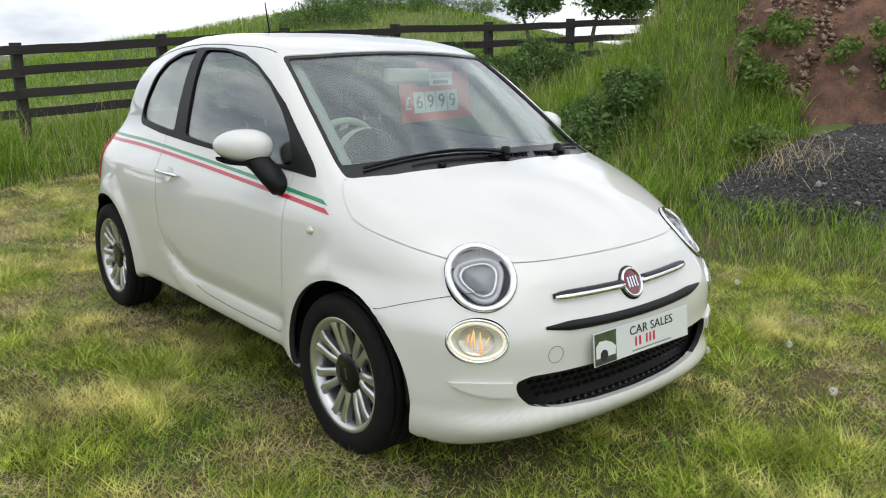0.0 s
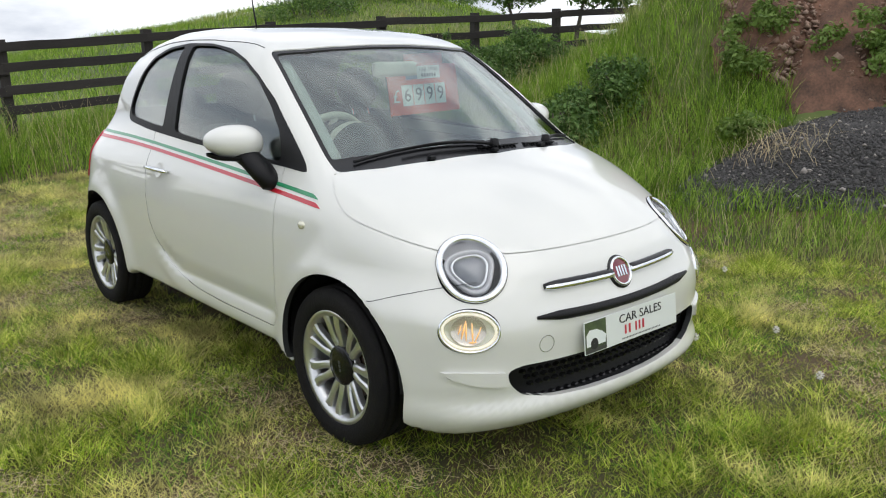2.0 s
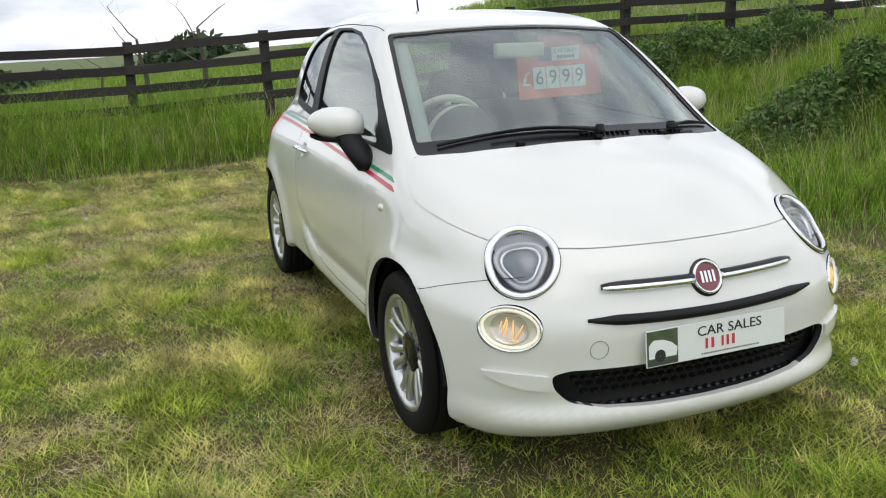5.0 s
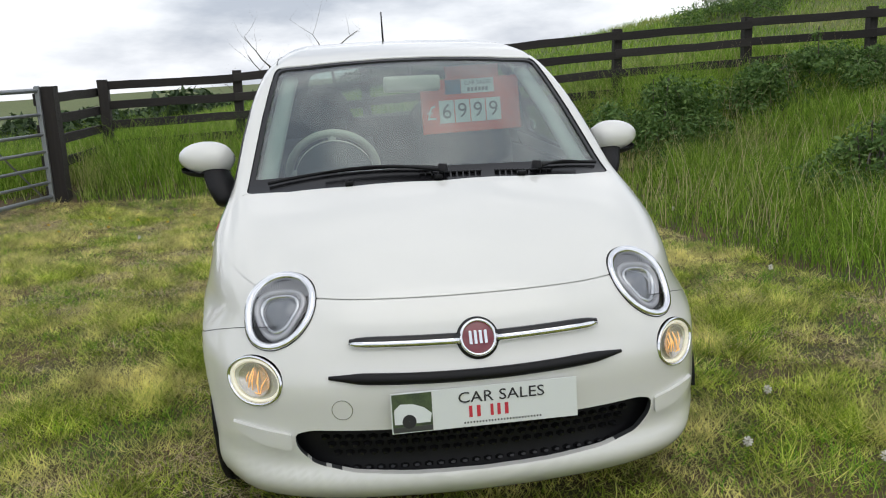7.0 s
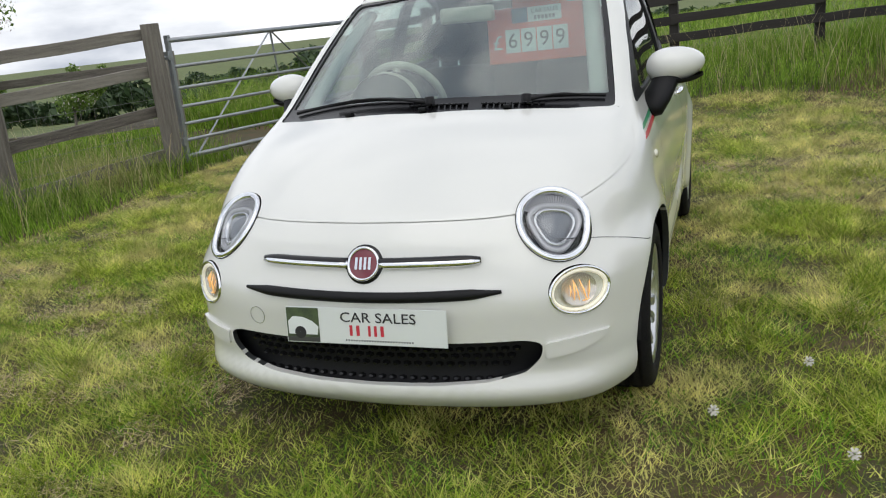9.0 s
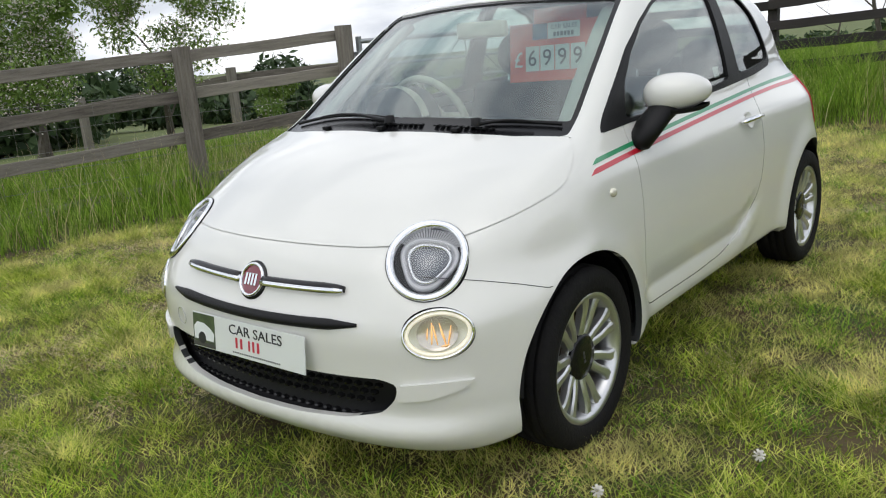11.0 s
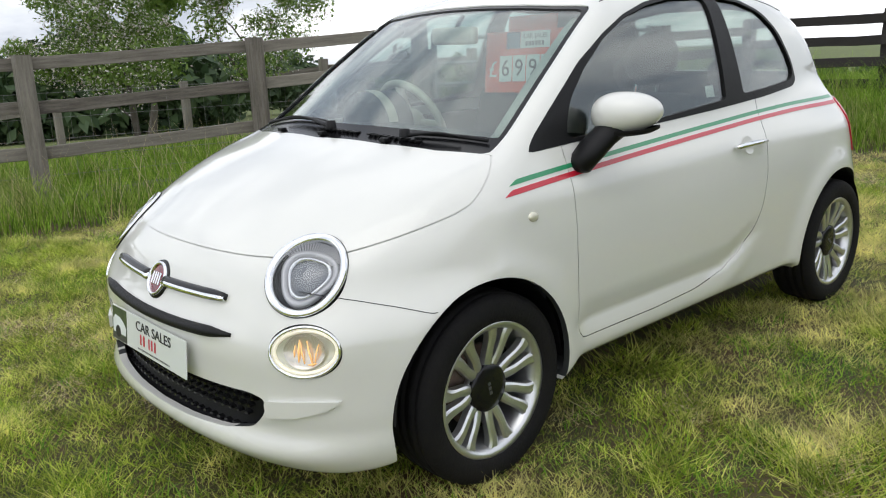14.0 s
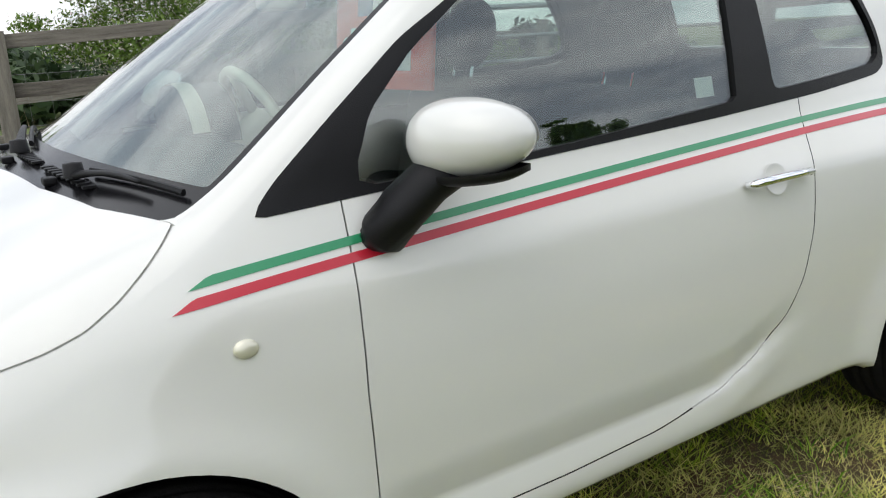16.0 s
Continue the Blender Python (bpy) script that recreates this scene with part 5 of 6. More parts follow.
def patch_noise(x, y, f=1.0, seed=0.0):
    return 0.5 + 0.25 * (np.sin(1.7 * f * x + 1.3 * np.sin(1.1 * f * y + seed) + seed) + np.sin(2.1 * f * y + 1.5 * np.sin(0.9 * f * x - seed) + 2 * seed)) * 0.9


def blades(x, y, height, width, lean, segs, z=None, flop=0.0):
    """Bent tapering blades: segs 1 gives a triangle each, 2 or more a strip that ends in a point."""
    n = len(x)
    z = ground_z(x, y) if z is None else z
    a, b = RNG.uniform(0, 2 * np.pi, n), RNG.uniform(0, 2 * np.pi, n)
    ca, sa = np.cos(a), np.sin(a)
    dx, dy = np.cos(b) * lean, np.sin(b) * lean
    vs, off = [], 2 * segs + 1
    for k in range(segs):
        f = k / segs
        w = width * (1 - 0.75 * f) / 2
        cx, cy = x + dx * height * f ** 1.7, y + dy * height * f ** 1.7
        cz = z - 0.012 + height * (f - flop * f * f)
        vs += [np.stack([cx - ca * w, cy - sa * w, cz], 1), np.stack([cx + ca * w, cy + sa * w, cz], 1)]
    vs.append(np.stack([x + dx * height, y + dy * height, z - 0.012 + height * (1 - flop)], 1))
    verts = np.stack(vs, 1).reshape(-1, 3)
    base = (np.arange(n) * off)[:, None]
    tris = []
    for k in range(segs - 1):
        tris += [base + np.array([[2 * k, 2 * k + 1, 2 * k + 3]]), base + np.array([[2 * k, 2 * k + 3, 2 * k + 2]])]
    tris.append(base + np.array([[2 * segs - 2, 2 * segs - 1, 2 * segs]]))
    return verts, np.concatenate(tris)


LAWN = foliage_material("lawn_blades", (0.11, 0.22, 0.016), (0.44, 0.56, 0.055), (0.84, 0.84, 0.22), 0.45, 1.7, dry=(0.84, 0.78, 0.30), dry_at=(0.53, 0.67), drift=0.075)
LUSH = foliage_material("lush_blades", (0.07, 0.20, 0.012), (0.18, 0.40, 0.025), (0.42, 0.62, 0.07), 0.45)
STRAW = foliage_material("straw", (0.58, 0.47, 0.26), (0.74, 0.63, 0.39), (0.44, 0.31, 0.17), 0.3)
TALL = foliage_material("tall_grass", (0.09, 0.19, 0.014), (0.22, 0.38, 0.034), (0.44, 0.58, 0.10), 0.45, 0.5, dry=(0.50, 0.48, 0.20), dry_at=(0.60, 0.76))
LEAF = foliage_material("bramble_leaf", (0.045, 0.10, 0.022), (0.095, 0.18, 0.038), (0.19, 0.29, 0.085), 0.3)
TREE_LEAF = foliage_material("tree_leaf", (0.085, 0.15, 0.028), (0.15, 0.24, 0.045), (0.24, 0.33, 0.09), 0.35)
FAR_LEAF = foliage_material("far_leaf", (0.030, 0.055, 0.024), (0.045, 0.080, 0.030), (0.07, 0.11, 0.04), 0.2)
BLOSSOM = foliage_material("blossom", (0.72, 0.68, 0.66), (0.80, 0.76, 0.74), (0.70, 0.56, 0.55), 0.3)
BARK = material("bark", (0.07, 0.055, 0.042), 0.9, vary=0.8, scale=12, bump=0.8, bump_scale=60, color2=(0.13, 0.12, 0.10))


def is_lawn(x, y):
    """The mown part: round the car, bounded by the bank, the fence strip and the pile."""
    right = 2.48 + 0.16 * np.sin(1.3 * y) + 0.8 * step01(0.8, -0.6, y) + 4.0 * step01(-0.7, -2.2, y)
    left = -3.75 + 0.13 * np.sin(1.1 * y) - 0.25 * step01(3.0, 0.5, y) - 1.0 * step01(-1.0, -4.0, y)
    back = 6.75 + 0.2 * np.sin(0.9 * x) - 0.35 * step01(0, 2.3, x)
    return (x < right) & (x > left) & (y < back)


def scatter(n, x0, x1, y0, y1):
    return RNG.uniform(x0, x1, n), RNG.uniform(y0, y1, n)


# mown lawn, thicker where the camera comes close
xs, ys = scatter(1150000, -5.2, 5.0, -3.2, 7.2)
near = np.exp(-((ys + 0.5) / 3.6) ** 2) * 0.55 + 0.55
keep = is_lawn(xs, ys) & (RNG.random(len(xs)) < near)
xs, ys = xs[keep], ys[keep]
under = (np.abs(xs) < 0.45) & (ys > -0.3) & (ys < 2.5)
xs, ys = xs[~under], ys[~under]
tuft = patch_noise(xs, ys, 2.6, 1.0) * 0.6 + patch_noise(xs, ys, 7.0, 2.0) * 0.55
bare = patch_noise(xs, ys, 1.25, 3.3) * 0.6 + patch_noise(xs, ys, 4.1, 5.1) * 0.4
hgt = (0.020 + 0.066 * np.clip(tuft, 0, 1.2) ** 2.2) * RNG.uniform(0.45, 1.6, len(xs))
worn = step01(0.52, 0.74, patch_noise(xs, ys, 2.3, 8.1) * 0.6 + patch_noise(xs, ys, 6.1, 1.9) * 0.4) * step01(0.0, 1.0, xs) * (1 - step01(0.6, 1.8, ys))
thin = RNG.random(len(xs)) < np.clip(1.25 - 0.6 * (bare > 0.62) * RNG.random(len(xs)) * 1.6 - 0.75 * worn, 0.2, 1)
v, f = blades(xs[thin], ys[thin], hgt[thin], RNG.uniform(0.0036, 0.0075, thin.sum()), RNG.uniform(0.3, 2.1, thin.sum()), 1)
bulk("lawn_grass", v, f, LAWN, "short mown green grass with dry yellow patches", "grass")

# thinner cover of the open ground past the lawn
xs, ys = scatter(150000, -10.0, 10.0, -10.0, -0.4)
keep = (ys < -3.1) | (xs > 4.4) | (xs < -6.4)
xs, ys = xs[keep], ys[keep]
v, f = blades(xs, ys, RNG.uniform(0.03, 0.10, len(xs)), RNG.uniform(0.008, 0.016, len(xs)), RNG.uniform(0.3, 1.6, len(xs)), 1)
bulk("open_grass", v, f, LAWN, "short rough grass on open ground", "grass")

# longer, greener tufts that the mower missed
xs, ys = scatter(190000, -5.0, 5.0, -3.2, 6.9)
clump = patch_noise(xs, ys, 3.3, 7.7) * 0.55 + patch_noise(xs, ys, 8.7, 2.7) * 0.45
keep = is_lawn(xs, ys) & (clump + 0.22 * RNG.random(len(xs)) > 0.70) & ~((np.abs(xs) < 0.66) & (ys > -0.5) & (ys < 2.7))
n = keep.sum()
v, f = blades(xs[keep], ys[keep], RNG.uniform(0.035, 0.10, n), RNG.uniform(0.003, 0.007, n), RNG.uniform(0.4, 1.4, n), 2, flop=0.3)
bulk("grass_tufts", v, f, LUSH, "longer green tufts in the mown grass", "grass")

# dry clippings lying flat in mats, most on the open side of the lawn
xs, ys = scatter(420000, -5.0, 4.8, -3.2, 6.9)
mats_ = patch_noise(xs, ys, 1.25, 3.3) * 0.35 + patch_noise(xs, ys, 3.1, 5.1) * 0.35 + patch_noise(xs, ys, 7.9, 0.7) * 0.30
keep = is_lawn(xs, ys) & (mats_ + 0.16 * RNG.random(len(xs)) + 0.05 * step01(-0.4, -1.6, xs) > 0.70) & ~((np.abs(xs) < 0.66) & (ys > -0.5) & (ys < 2.7))
n = keep.sum()
v, f = blades(xs[keep], ys[keep], RNG.uniform(0.03, 0.10, n), RNG.uniform(0.0025, 0.005, n), RNG.uniform(0.7, 1.2, n), 1, flop=0.82, z=ground_z(xs[keep], ys[keep]) + RNG.uniform(0.012, 0.034, n))
bulk("grass_clippings", v, f, STRAW, "dry straw-coloured clippings on the lawn", "grass")

# tall grass on the bank, beside the fences and before the stone pile
xs, ys = scatter(330000, -8.5, 9.5, -3.4, 9.6)
z = ground_z(xs, ys)
soil = (0.75 + 0.5 * patch_noise(xs, ys, 2.2, 3.0)) * blob(xs, ys, 7.3, 1.5, 1.6, 0.95, -0.74) + 1.1 * blob(xs, ys, 5.25, 0.75, 1.45, 0.75, -0.5)
keep = ~is_lawn(xs, ys) & (soil < 0.42) & (xs > -6.6) & ~((xs > 4.2) & (ys < -0.2)) & (RNG.random(len(xs)) < 0.55 + 0.45 * patch_noise(xs, ys, 1.5, 4.0))
keep &= ~((xs < -3.0) & (ys > 5.0) & (xs > -6.6) & (ys < 7.2))
xs, ys = xs[keep], ys[keep]
n = len(xs)
edge = np.clip((xs - 2.3) / 1.0, 0, 1) * (xs > 0) + (xs <= 0) * np.clip(np.maximum(-3.75 - xs, ys - 6.6) / 0.6, 0.15, 1)
hgt = (0.12 + 0.30 * np.clip(edge, 0.1, 1) * (0.45 + 0.75 * patch_noise(xs, ys, 1.9, 9.0))) * RNG.uniform(0.55, 1.25, n) * (1 - 0.5 * ((xs > 2) & (ys < 1.7))) * (1 + 0.7 * ((ys > 6.8) & (xs < 4.5)))
v, f = blades(xs, ys, hgt, RNG.uniform(0.005, 0.010, n), RNG.uniform(0.1, 0.75, n), 3, flop=0.15)
bulk("tall_grass", v, f, TALL, "tall uncut green grass on the bank and fence line", "grass")

# seeding stems among it
xs, ys = scatter(7000, -6.6, 9.0, -1.0, 9.4)
keep = ~is_lawn(xs, ys) & (blob(xs, ys, 7.3, 1.5, 1.6, 1.0, -0.74) + blob(xs, ys, 5.25, 0.75, 1.6, 0.85, -0.5) < 0.3) & ~((xs < -3.0) & (ys > 5.0) & (ys < 7.2))
n = keep.sum()
v, f = blades(xs[keep], ys[keep], RNG.uniform(0.35, 0.75, n) * (1 - 0.55 * ((xs[keep] > 2) & (ys[keep] < 1.7))), RNG.uniform(0.003, 0.006, n), RNG.uniform(0.1, 0.5, n), 3, flop=0.1)
bulk("seed_stems", v, f, STRAW, "pale dry grass stems with seed heads", "grass")

# rough pasture beyond the fences
xs, ys = scatter(120000, -16, 16, 6.9, 27)
keep = (ys > 9.2) | (xs < -3.6)
xs2, ys2 = scatter(110000, -24, -5.2, -8, 12)
keep2 = xs2 < -6.0
xs, ys = np.concatenate([xs[keep], xs2[keep2]]), np.concatenate([ys[keep], ys2[keep2]])
n = len(xs)
v, f = blades(xs, ys, RNG.uniform(0.06, 0.22, n) * (0.5 + patch_noise(xs, ys, 1.1, 6.0)), RNG.uniform(0.010, 0.022, n), RNG.uniform(0.2, 0.9, n), 2)
bulk("pasture_grass", v, f, TALL, "rough green pasture beyond the fences", "grass")


def leaf_cloud(centres, radii, count, size, up=0.35, hollow=0.55, squash=0.8):
    """Small folded leaves strewn through the outer part of many soft clumps."""
    cs, rs = np.array(centres, float), np.array(radii, float)
    pick = RNG.choice(len(cs), count, p=rs ** 2 / np.sum(rs ** 2))
    d = RNG.normal(size=(count, 3))
    d /= np.linalg.norm(d, axis=1, keepdims=True)
    r = rs[pick] * (hollow + (1 - hollow) * RNG.random(count) ** 0.6) * (1 + 0.22 * RNG.normal(size=count) * 0.6)
    p = cs[pick] + d * r[:, None] * np.array([1, 1, squash])
    nrm = d * 0.6 + RNG.normal(size=(count, 3)) * 0.55 + np.array([0, 0, up])
    nrm /= np.linalg.norm(nrm, axis=1, keepdims=True)
    t = np.cross(nrm, RNG.normal(size=(count, 3)))
    t /= np.linalg.norm(t, axis=1, keepdims=True)
    b = np.cross(nrm, t)
    s = size * RNG.uniform(0.55, 1.3, count)[:, None]
    verts = np.stack([p - t * s, p - b * s * 0.42 + nrm * s * 0.10, p + t * s, p + b * s * 0.42 + nrm * s * 0.10], 1).reshape(-1, 3)
    base = (np.arange(count) * 4)[:, None]
    faces = np.concatenate([base + np.array([[0, 1, 2]]), base + np.array([[0, 2, 3]])])
    return verts, faces


def bramble(cx, cy, rx, ry, h, leaves, seed):
    """A bramble thicket: arching canes under a crust of leaves."""
    rnd = random.Random(seed)
    g = thing("bramble_bush", "dense dark green bramble thicket among rough grass", "bush", group="brambles")
    cen, rad = [], []
    for _ in range(64):
        a, q = rnd.uniform(0, 2 * math.pi), math.sqrt(rnd.random())
        x, y = cx + rx * q * math.cos(a), cy + ry * q * math.sin(a)
        r = rnd.choice((0.09, 0.14, 0.2, 0.28)) * rnd.uniform(0.8, 1.25) * (h / 0.8) ** 0.5
        z = float(ground_z(x, y)) + rnd.uniform(0.15, 1.12) * h * (1 - 0.75 * q * q)
        cen.append((x, y, z)), rad.append(r)
    v, f = leaf_cloud(cen, rad, int(leaves * 1.2), 0.032, hollow=0.35)
    bulk("leaves", v, f, LEAF, "", "", parent=g)["kind"] = "stuff"
    bm = bmesh.new()
    for x, y, z in cen[:22]:
        x0, y0 = cx + (x - cx) * 0.4, cy + (y - cy) * 0.4
        z0 = float(ground_z(x0, y0))
        tube(bm, [(x0, y0, z0 - 0.05), ((x0 + x) / 2, (y0 + y) / 2, max(z0, z) + 0.12), (x, y, z), (x + (x - x0) * 0.5, y + (y - y0) * 0.5, z - 0.12)], [0.008, 0.006, 0.004, 0.002], 5)
    part("canes", bm, BARK, g, "thorny brown canes")["kind"] = "stuff"


bramble(3.45, 6.35, 0.85, 0.5, 0.75, 11000, 1)
bramble(5.7, 6.65, 1.15, 0.5, 0.68, 14000, 2)
bramble(7.2, 6.7, 0.8, 0.5, 0.6, 8000, 3)
bramble(4.2, 3.5, 0.55, 0.45, 0.42, 5500, 4)
bramble(5.05, 3.6, 0.75, 0.42, 0.50, 9000, 6)
# scrub on the far rise
bramble(9.6, 16.6, 1.3, 0.8, 0.7, 5000, 9)
bramble(12.2, 17.6, 1.8, 0.9, 0.9, 6500, 10)
bramble(15.2, 17.8, 1.9, 0.9, 1.1, 6500, 12)


def tree(cx, cy, height, spread_, leaves, blossoms, seed, leaf_mat, label, leaf_size=0.05, bare=False):
    """Tapered trunk, forked limbs and twigs, with leaves (and blossom) in uneven clumps at their ends."""
    rnd = random.Random(seed)
    z0 = float(ground_z(cx, cy))
    t = thing("tree", label, "tree", group="trees")
    ends = []
    bm = bmesh.new()

    def limb(p, d, length, r, depth):
        pts, rr = [p], [r]
        q = Vector(p)
        for k in range(4):
            d = (d + Vector((rnd.uniform(-0.22, 0.22), rnd.uniform(-0.22, 0.22), rnd.uniform(-0.06, 0.16)))).normalized()
            q = q + d * length / 4
            pts.append(q.copy())
            rr.append(r * (1 - 0.16 * (k + 1)))
        tube(bm, pts, rr, 7 if depth < 2 else 5)
        if depth >= 3:
            ends.append((q.copy(), length))
            return
        for _ in range(3 if depth < 2 else 3):
            a = rnd.uniform(0, 2 * math.pi)
            side = Vector((math.cos(a), math.sin(a), rnd.uniform(0.0, 0.7)))
            limb(pts[rnd.choice((2, 3, 4))], (d * 0.55 + side * (spread_ / height * 1.15)).normalized(), length * rnd.uniform(0.52, 0.75), rr[-1] * 0.62, depth + 1)
        ends.append((q.copy(), length))

    limb(Vector((cx, cy, z0 - 0.1)), Vector((0.05, 0.0, 1)), height * 0.46, height * 0.022, 0)
    part("trunk", bm, BARK, t, "grey-brown trunk and limbs")
    if not bare:
        cen = [tuple(e) for e, _ in ends]
        rad = [max(0.16, min(0.62, l * 0.42)) * rnd.uniform(0.7, 1.2) for _, l in ends]
        v, f = leaf_cloud(cen, rad, leaves, leaf_size, hollow=0.15)
        bulk("crown", v, f, leaf_mat, "", "", parent=t)["kind"] = "stuff"
        if blossoms:
            v, f = leaf_cloud(cen, [r * 1.05 for r in rad], blossoms, leaf_size * 0.55, hollow=0.5)
            bulk("blossom", v, f, BLOSSOM, "white and pink blossom", "", parent=t)["kind"] = "stuff"
    return t


# orchard trees behind the weathered fence
tree(-6.7, 2.1, 2.7, 1.9, 11000, 8000, 21, TREE_LEAF, "young apple tree in white blossom behind the fence", 0.030)
tree(-7.2, 3.9, 2.9, 1.8, 9000, 4500, 22, TREE_LEAF, "young apple tree in leaf and blossom by the fence", 0.030)
tree(-11.5, 4.2, 4.0, 2.2, 11000, 0, 23, TREE_LEAF, "leafy green orchard tree", 0.06)
tree(-8.6, -0.6, 3.0, 2.0, 9000, 3500, 24, TREE_LEAF, "apple tree in blossom beyond the fence", 0.045)
tree(-15.0, 14.5, 2.6, 1.6, 4500, 900, 25, TREE_LEAF, "small hawthorn tree in the field", 0.06)
tree(-21.0, 17.0, 2.8, 1.8, 4500, 400, 26, TREE_LEAF, "small field tree by the slope", 0.07)
# bare brush heap with dead limbs behind the dark fence
tree(-0.9, 12.6, 2.7, 2.2, 0, 0, 31, TREE_LEAF, "bare dead branches behind the dark fence", bare=True)
tree(0.1, 13.2, 2.9, 2.4, 0, 0, 32, TREE_LEAF, "bare dead branches in a brush heap", bare=True)
tree(-1.7, 12.9, 1.6, 2.2, 0, 0, 33, TREE_LEAF, "low dead branches in a brush heap", bare=True)
# scrub beyond the fence on the right
for k, (x, y, hh) in enumerate([(11.5, 11.0, 2.6), (13.0, 10.6, 2.9), (14.8, 10.0, 3.2)]):
    tree(x, y, hh, 2.0, 7000, 0, 40 + k, LEAF, "thin scrub tree beyond the fence", 0.06)

# far hedges and woods
cen, rad = [], []
for _ in range(900):
    a = RNG.uniform(-1.95, 0.15)
    D = RNG.uniform(55, 105) if a < -1.1 else RNG.uniform(85, 190)
    x, y = D * math.sin(a), D * math.cos(a)
    if RNG.random() < 0.35 + 0.5 * math.sin(a * 9) ** 2:
        r = RNG.uniform(2.0, 3.6) if a < -0.85 else RNG.uniform(1.0, 2.2)
        cen.append((x, y, float(ground_z(x, y)) + RNG.uniform(0.3, 1.4) * r)), rad.append(r)
v, f = leaf_cloud(cen, rad, 150000, 0.62, hollow=0.6)
bulk("far_woods", v, f, FAR_LEAF, "distant dark green hedges and woods", "trees")

# ---- field gate ----
gate = thing("field_gate", "galvanised steel seven-bar field gate, closed between two posts", "gate")
A, B = Vector((-4.13, 4.22, 0.10)), Vector((-3.25, 6.70, 0.10))
du = (B - A).normalized()
L = (B - A).length


def gpt(u, h):
    return A + du * u + Vector((0, 0, h))


def pipe(name, p, q, r=0.019):
    bm = bmesh.new()
    tube(bm, [p, p + (q - p) * 0.5, q], r, 12)
    return part(name, bm, GALV, gate, smooth=True)


bars = (0.04, 0.20, 0.36, 0.53, 0.71, 0.92, 1.17)
for k, h in enumerate(bars):
    pipe("gate_bar", gpt(0, h), gpt(L, h), 0.024 if k in (0, 6) else 0.017)
for u in (0.0, L):
    bm = bmesh.new()
    box(bm, (-0.022, -0.022, 0), (0.022, 0.022, 1.24), Matrix.Translation(gpt(u, -0.02)), 0.004)
    part("gate_stile", bm, GALV, gate)
for u0, h0, u1, h1 in ((L * 0.5, 1.17, 0.15, 0.04), (L * 0.5, 1.17, L - 0.1, 0.04), (L * 0.5, 1.17, L * 0.53, 0.04)):
    off = Vector((du.y, -du.x, 0)) * -0.03
    bm = bmesh.new()
    tube(bm, [gpt(u0, h0) + off, gpt(u1, h1) + off], 0.017, 4, 0.4)
    part("gate_brace", bm, GALV, gate)
for h in (0.18, 1.02):
    bm = bmesh.new()
    tube(bm, [gpt(-0.13, h), gpt(0.0, h)], 0.012, 8)
    box(bm, (-0.03, -0.03, -0.03), (0.03, 0.03, 0.05), Matrix.Translation(gpt(-0.02, h)), 0.004)
    part("gate_hinge", bm, GALV, gate, "steel hinge pin")
# thick clapping post with blocks
post = thing("gate_post", "thick dark-stained wooden gate post with blocks", "post")
timber("post", (-3.20, 6.84, -0.3), (-3.20, 6.84, 1.31), 0.19, 0.19, DARK_WOOD, post, 0.004, (0, 1, 0), 91)
for k in range(4):
    bm = bmesh.new()
    z = 0.12 + 0.33 * k
    box(bm, (-3.315, 6.73, z), (-3.285, 6.95, z + 0.13), bevel=0.006)
    part("block", bm, DARK_WOOD, post)

# second, lower fence across the orchard and netting on the near one
fence("low weathered rail fence across the orchard", [(-5.6, 6.2, 1.12), (-7.4, 5.1, 1.05), (-9.2, 3.9, 0.80), (-10.8, 2.6, 0.6), (-12.4, 1.3, 0.4), (-14.0, 0.0, 0.2)], 1.1, (0.26, 0.95), GREY_WOOD, "fences", 0.10, 0.10, 13)
WIRE = material("fence_wire", (0.25, 0.25, 0.25), 0.5, 0.8)
net = thing("wire_netting", "thin galvanised stock netting stapled to the fence", "netting")
run = [(-4.20, 4.10), (-4.64, 2.46), (-5.15, 0.58), (-5.66, -1.32), (-6.17, -3.22)]
for h in (0.12, 0.25, 0.40, 0.56, 0.74, 0.95):
    bm = bmesh.new()
    tube(bm, [(x - 0.07, y, h + 0.01 * math.sin(3 * y)) for x, y in run], 0.0016, 4)
    part("line_wire", bm, WIRE, net)
bm = bmesh.new()
for (x0, y0), (x1, y1) in zip(run, run[1:]):
    for k in range(12):
        fx = k / 12
        x, y = x0 + (x1 - x0) * fx - 0.07, y0 + (y1 - y0) * fx
        tube(bm, [(x, y, 0.1), (x, y, 0.96)], 0.0012, 3)
tagged(part("stay_wires", bm, WIRE, net), kind="stuff")

# ---- earth face and stone pile ----
EARTH = material("red_earth", (0.22, 0.115, 0.075), 0.95, vary=1.0, scale=5, color2=(0.055, 0.034, 0.025), bump=1.0, bump_scale=14)
CLOD = material("earth_clod", (0.20, 0.11, 0.075), 0.95, vary=0.9, scale=9, color2=(0.36, 0.27, 0.21), bump=0.6, random_part="island")
CHIPS = material("dark_chippings", (0.030, 0.029, 0.030), 0.9, vary=0.9, scale=30, color2=(0.10, 0.095, 0.09), bump=0.8, bump_scale=60, random_part="island")
PALE_STONE = material("pale_stone", (0.34, 0.31, 0.28), 0.85, vary=0.8, scale=12, bump=0.5, random_part="island")


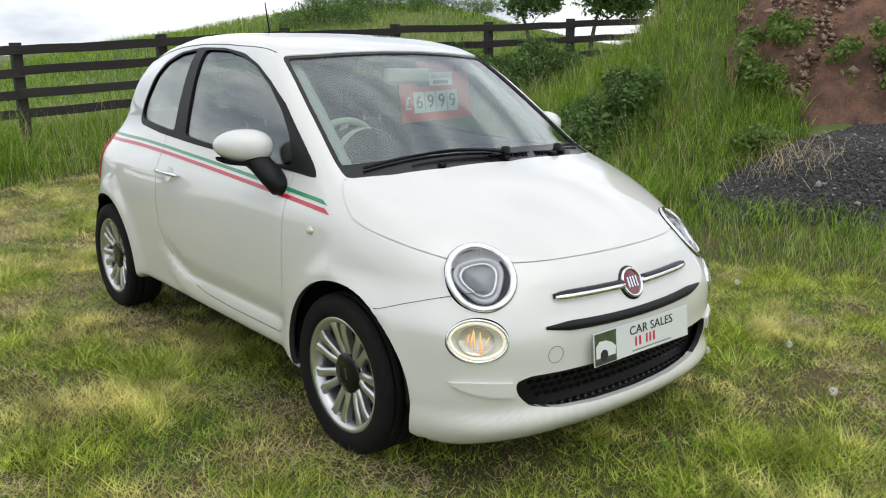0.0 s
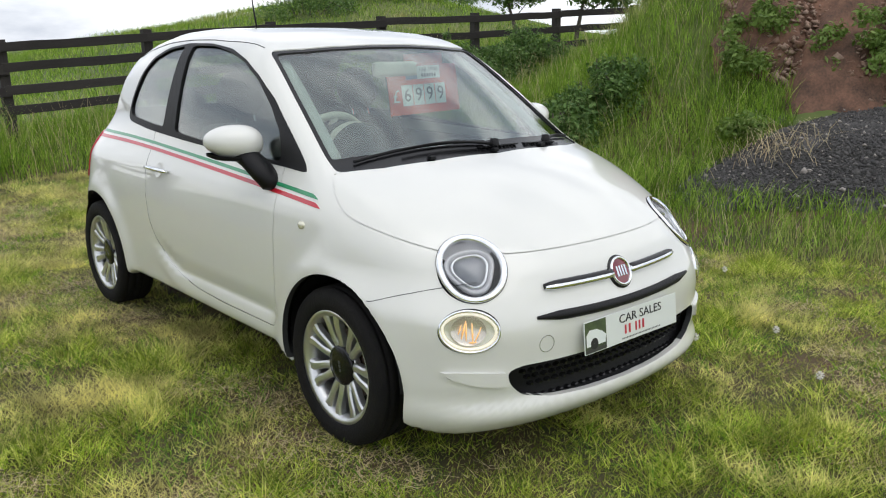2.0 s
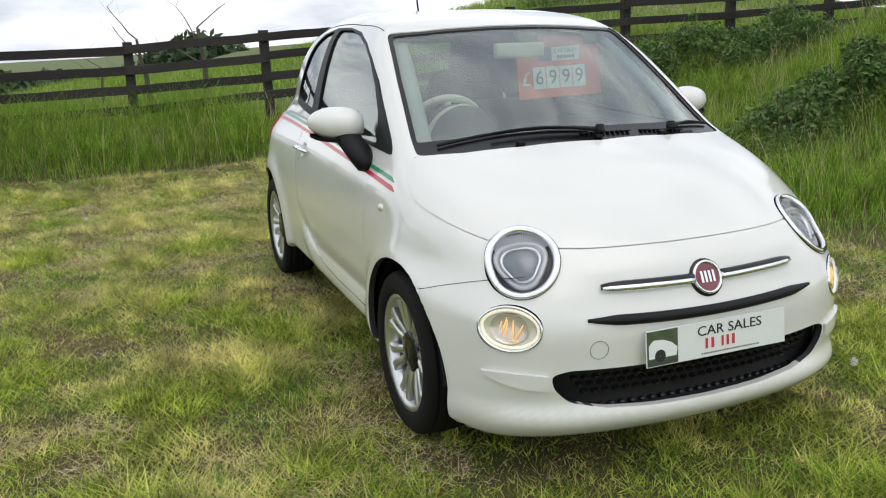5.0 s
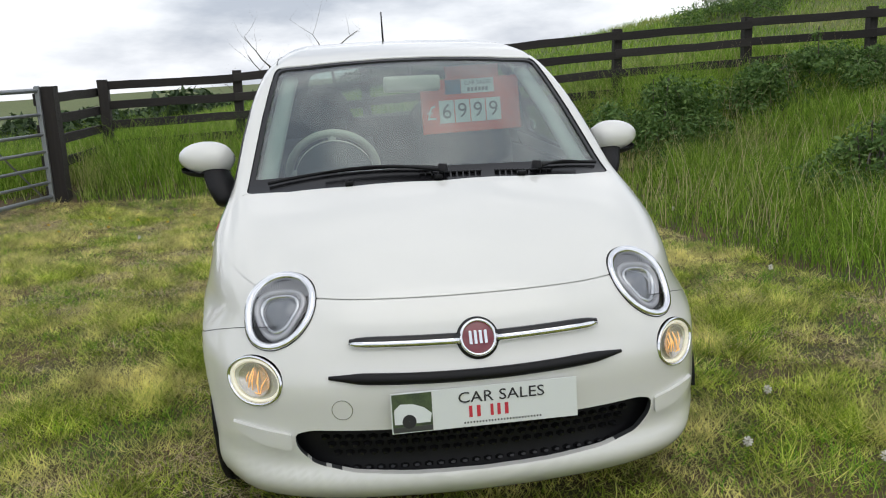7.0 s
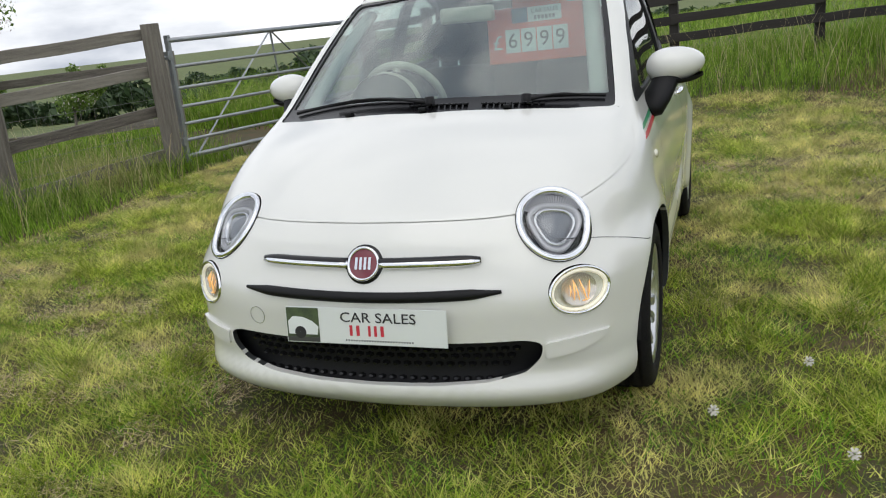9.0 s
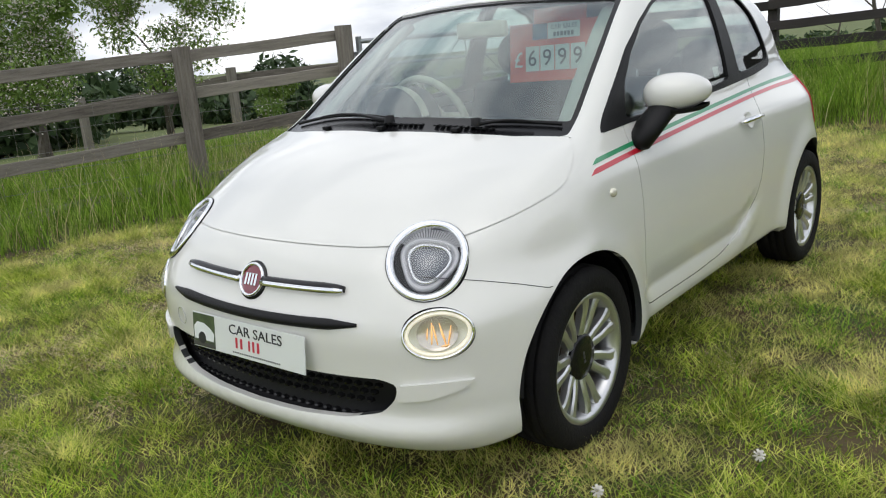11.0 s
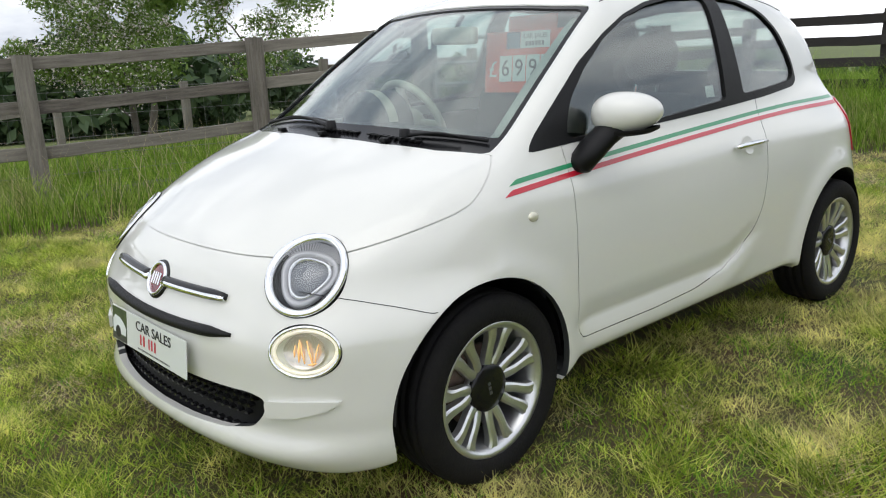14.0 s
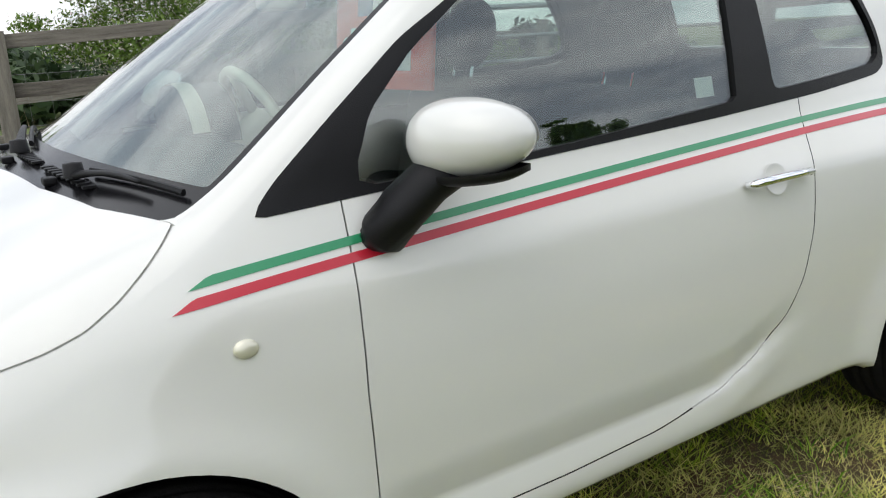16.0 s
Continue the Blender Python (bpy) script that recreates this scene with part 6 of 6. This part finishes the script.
def cover(name, cx, cy, rx, ry, turn, mat_, label, category, lift, bumps, n=70):
    """A sheet laid over the ground with a ragged oval edge."""
    bm = bmesh.new()
    vs = {}
    c, s_ = math.cos(turn), math.sin(turn)
    for i in range(n + 1):
        for j in range(n + 1):
            u, v = -1 + 2 * i / n, -1 + 2 * j / n
            q = math.hypot(u, v) + 0.10 * math.sin(7 * math.atan2(v, u) + cx) + 0.05 * math.sin(17 * math.atan2(v, u))
            x, y = cx + rx * u * c - ry * v * s_, cy + rx * u * s_ + ry * v * c
            if q < 1:
                h = lift * min(1.0, (1 - q) * 5) - 0.03
                z = float(ground_z(x, y)) + h + bumps * (noise.fractal(Vector((x, y, 0)) * 2.2, 0.9, 2.0, 5)) * min(1, (1 - q) * 4)
                vs[i, j] = bm.verts.new((x, y, z))
    for i in range(n):
        for j in range(n):
            k = [(i, j), (i + 1, j), (i + 1, j + 1), (i, j + 1)]
            if all(q in vs for q in k):
                bm.faces.new([vs[q] for q in k])
    return tagged(part(name, bm, mat_, smooth=True), label, category, kind="structure")


cover("earth_bank", 7.4, 1.5, 1.9, 1.2, -0.74, EARTH, "bare red earth face of the mound with stones", "earth", 0.22, 0.16, 110)
cover("chippings_pile", 5.25, 0.75, 1.75, 0.88, -0.5, CHIPS, "heap of dark grey road chippings", "gravel", 0.07, 0.03)


def stones(name, n, cx, cy, rx, ry, turn, size, mat_, label, category, lift):
    """Many small angular stones strewn over an oval."""
    ang_, q = RNG.uniform(0, 2 * np.pi, n), np.sqrt(RNG.random(n)) * 0.98
    u, v = q * np.cos(ang_), q * np.sin(ang_)
    c, s_ = math.cos(turn), math.sin(turn)
    x, y = cx + rx * u * c - ry * v * s_, cy + rx * u * s_ + ry * v * c
    z = ground_z(x, y) + lift * np.minimum(1, (1 - q) * 5)
    octa = np.array([(1, 0, 0), (-1, 0, 0), (0, 1, 0), (0, -1, 0), (0, 0, 1), (0, 0, -1)], float)
    tri_ = np.array([(0, 2, 4), (2, 1, 4), (1, 3, 4), (3, 0, 4), (2, 0, 5), (1, 2, 5), (3, 1, 5), (0, 3, 5)])
    s = size * RNG.lognormal(0, 0.45, n)
    p = octa[None] * (s[:, None, None] * RNG.uniform(0.6, 1.2, (n, 6, 1))) + RNG.normal(0, 0.25, (n, 6, 3)) * s[:, None, None]
    p[..., 2] *= 0.75
    p += np.stack([x, y, z], 1)[:, None]
    faces = (np.arange(n) * 6)[:, None, None] + tri_[None]
    return bulk(name, p.reshape(-1, 3), faces.reshape(-1, 3), mat_, label, category)


stones("chippings", 48000, 5.25, 0.75, 1.75, 0.88, -0.5, 0.010, CHIPS, "loose dark chippings on the heap", "gravel", 0.05)
stones("pale_stones", 420, 5.25, 0.75, 1.8, 0.92, -0.5, 0.012, PALE_STONE, "scattered pale stones on the dark heap", "stones", 0.065)
stones("earth_stones", 5200, 7.4, 1.5, 1.8, 1.1, -0.74, 0.024, CLOD, "stones and clods in the red earth", "stones", 0.19)
# weeds on the earth face
for k, (x, y, r, h) in enumerate([(5.75, 2.2, 0.20, 0.6), (6.3, 1.35, 0.30, 0.6), (6.6, 1.15, 0.30, 0.7), (7.0, 2.1, 0.20, 0.7), (7.6, 1.5, 0.3, 0.4), (5.15, 1.85, 0.25, 0.25), (6.2, 2.3, 0.25, 0.35), (7.3, 0.8, 0.35, 0.6)]):
    w_ = thing("weed", "leafy green weeds growing on bare earth", "plant", group="weeds")
    cc = [(x + random.uniform(-r, r), y + random.uniform(-r, r), float(ground_z(x, y)) + random.uniform(0.1, h)) for _ in range(9)]
    v, f = leaf_cloud(cc, [0.14] * 9, 1100, 0.035, hollow=0.2)
    bulk("leaves", v, f, TREE_LEAF, "", "", parent=w_)["kind"] = "stuff"
# dry stalks lying on the heap
xs, ys = RNG.normal(4.65, 0.22, 150), RNG.normal(1.30, 0.24, 150)
v, f = blades(xs, ys, RNG.uniform(0.25, 0.6, 150), RNG.uniform(0.003, 0.005, 150), RNG.uniform(0.6, 1.3, 150), 3, flop=0.75, z=ground_z(xs, ys) + 0.12)
bulk("dry_stalks", v, f, STRAW, "bundle of dry pale stalks on the stone heap", "stalks")

# ---- small flowers in the lawn ----
YELLOW = material("dandelion_yellow", (0.75, 0.52, 0.03), 0.7)
FLUFF = material("seed_fluff", (0.66, 0.64, 0.58), 0.9)


def flower(x, y, h, mat_, name, label):
    t = thing(name, label, "flower", Matrix.Translation((x, y, float(ground_z(x, y)))), group=name)
    bm = bmesh.new()
    tube(bm, [(0, 0, -0.01), (0.004, 0, h * 0.6), (0, 0.003, h)], 0.0018, 5)
    part("stem", bm, TALL, t)
    bm = bmesh.new()
    for k in range(22):
        a, e = 2.4 * k, math.acos(1 - (k + 0.5) / (11 if name == "seed_head" else 22))
        d = Vector((math.sin(e) * math.cos(a), math.sin(e) * math.sin(a), math.cos(e)))
        q = d.to_track_quat("Z", "Y")
        c = Vector((0, 0, h + 0.004))
        r = 0.018 if name == "seed_head" else 0.015
        vs_ = [bm.verts.new(c + q @ Vector(p)) for p in ((-0.0035, 0, r * 0.3), (0.0035, 0, r * 0.3), (0.005, 0.001, r), (-0.005, -0.001, r))]
        bm.faces.new(vs_)
    part("head", bm, mat_, t)


for x, y in ((0.95, -0.95), (1.28, 0.05), (1.35, -0.55), (2.3, 1.8), (2.15, 0.2), (-1.9, 4.3), (1.6, -1.4), (0.98, -0.35), (3.0, -1.2), (2.6, 3.9)):
    flower(x, y, 0.07, FLUFF, "seed_head", "white dandelion seed head in the grass")
for x, y in ((-2.5, 5.2), (-2.3, 5.0), (-2.1, 5.3), (-2.7, 4.9), (-1.8, 5.1), (-2.4, 5.5), (-2.9, 5.3), (2.2, -1.6), (1.8, -1.9), (-1.6, 5.4)):
    flower(x, y, 0.05, YELLOW, "dandelion", "yellow dandelion flower in the grass")
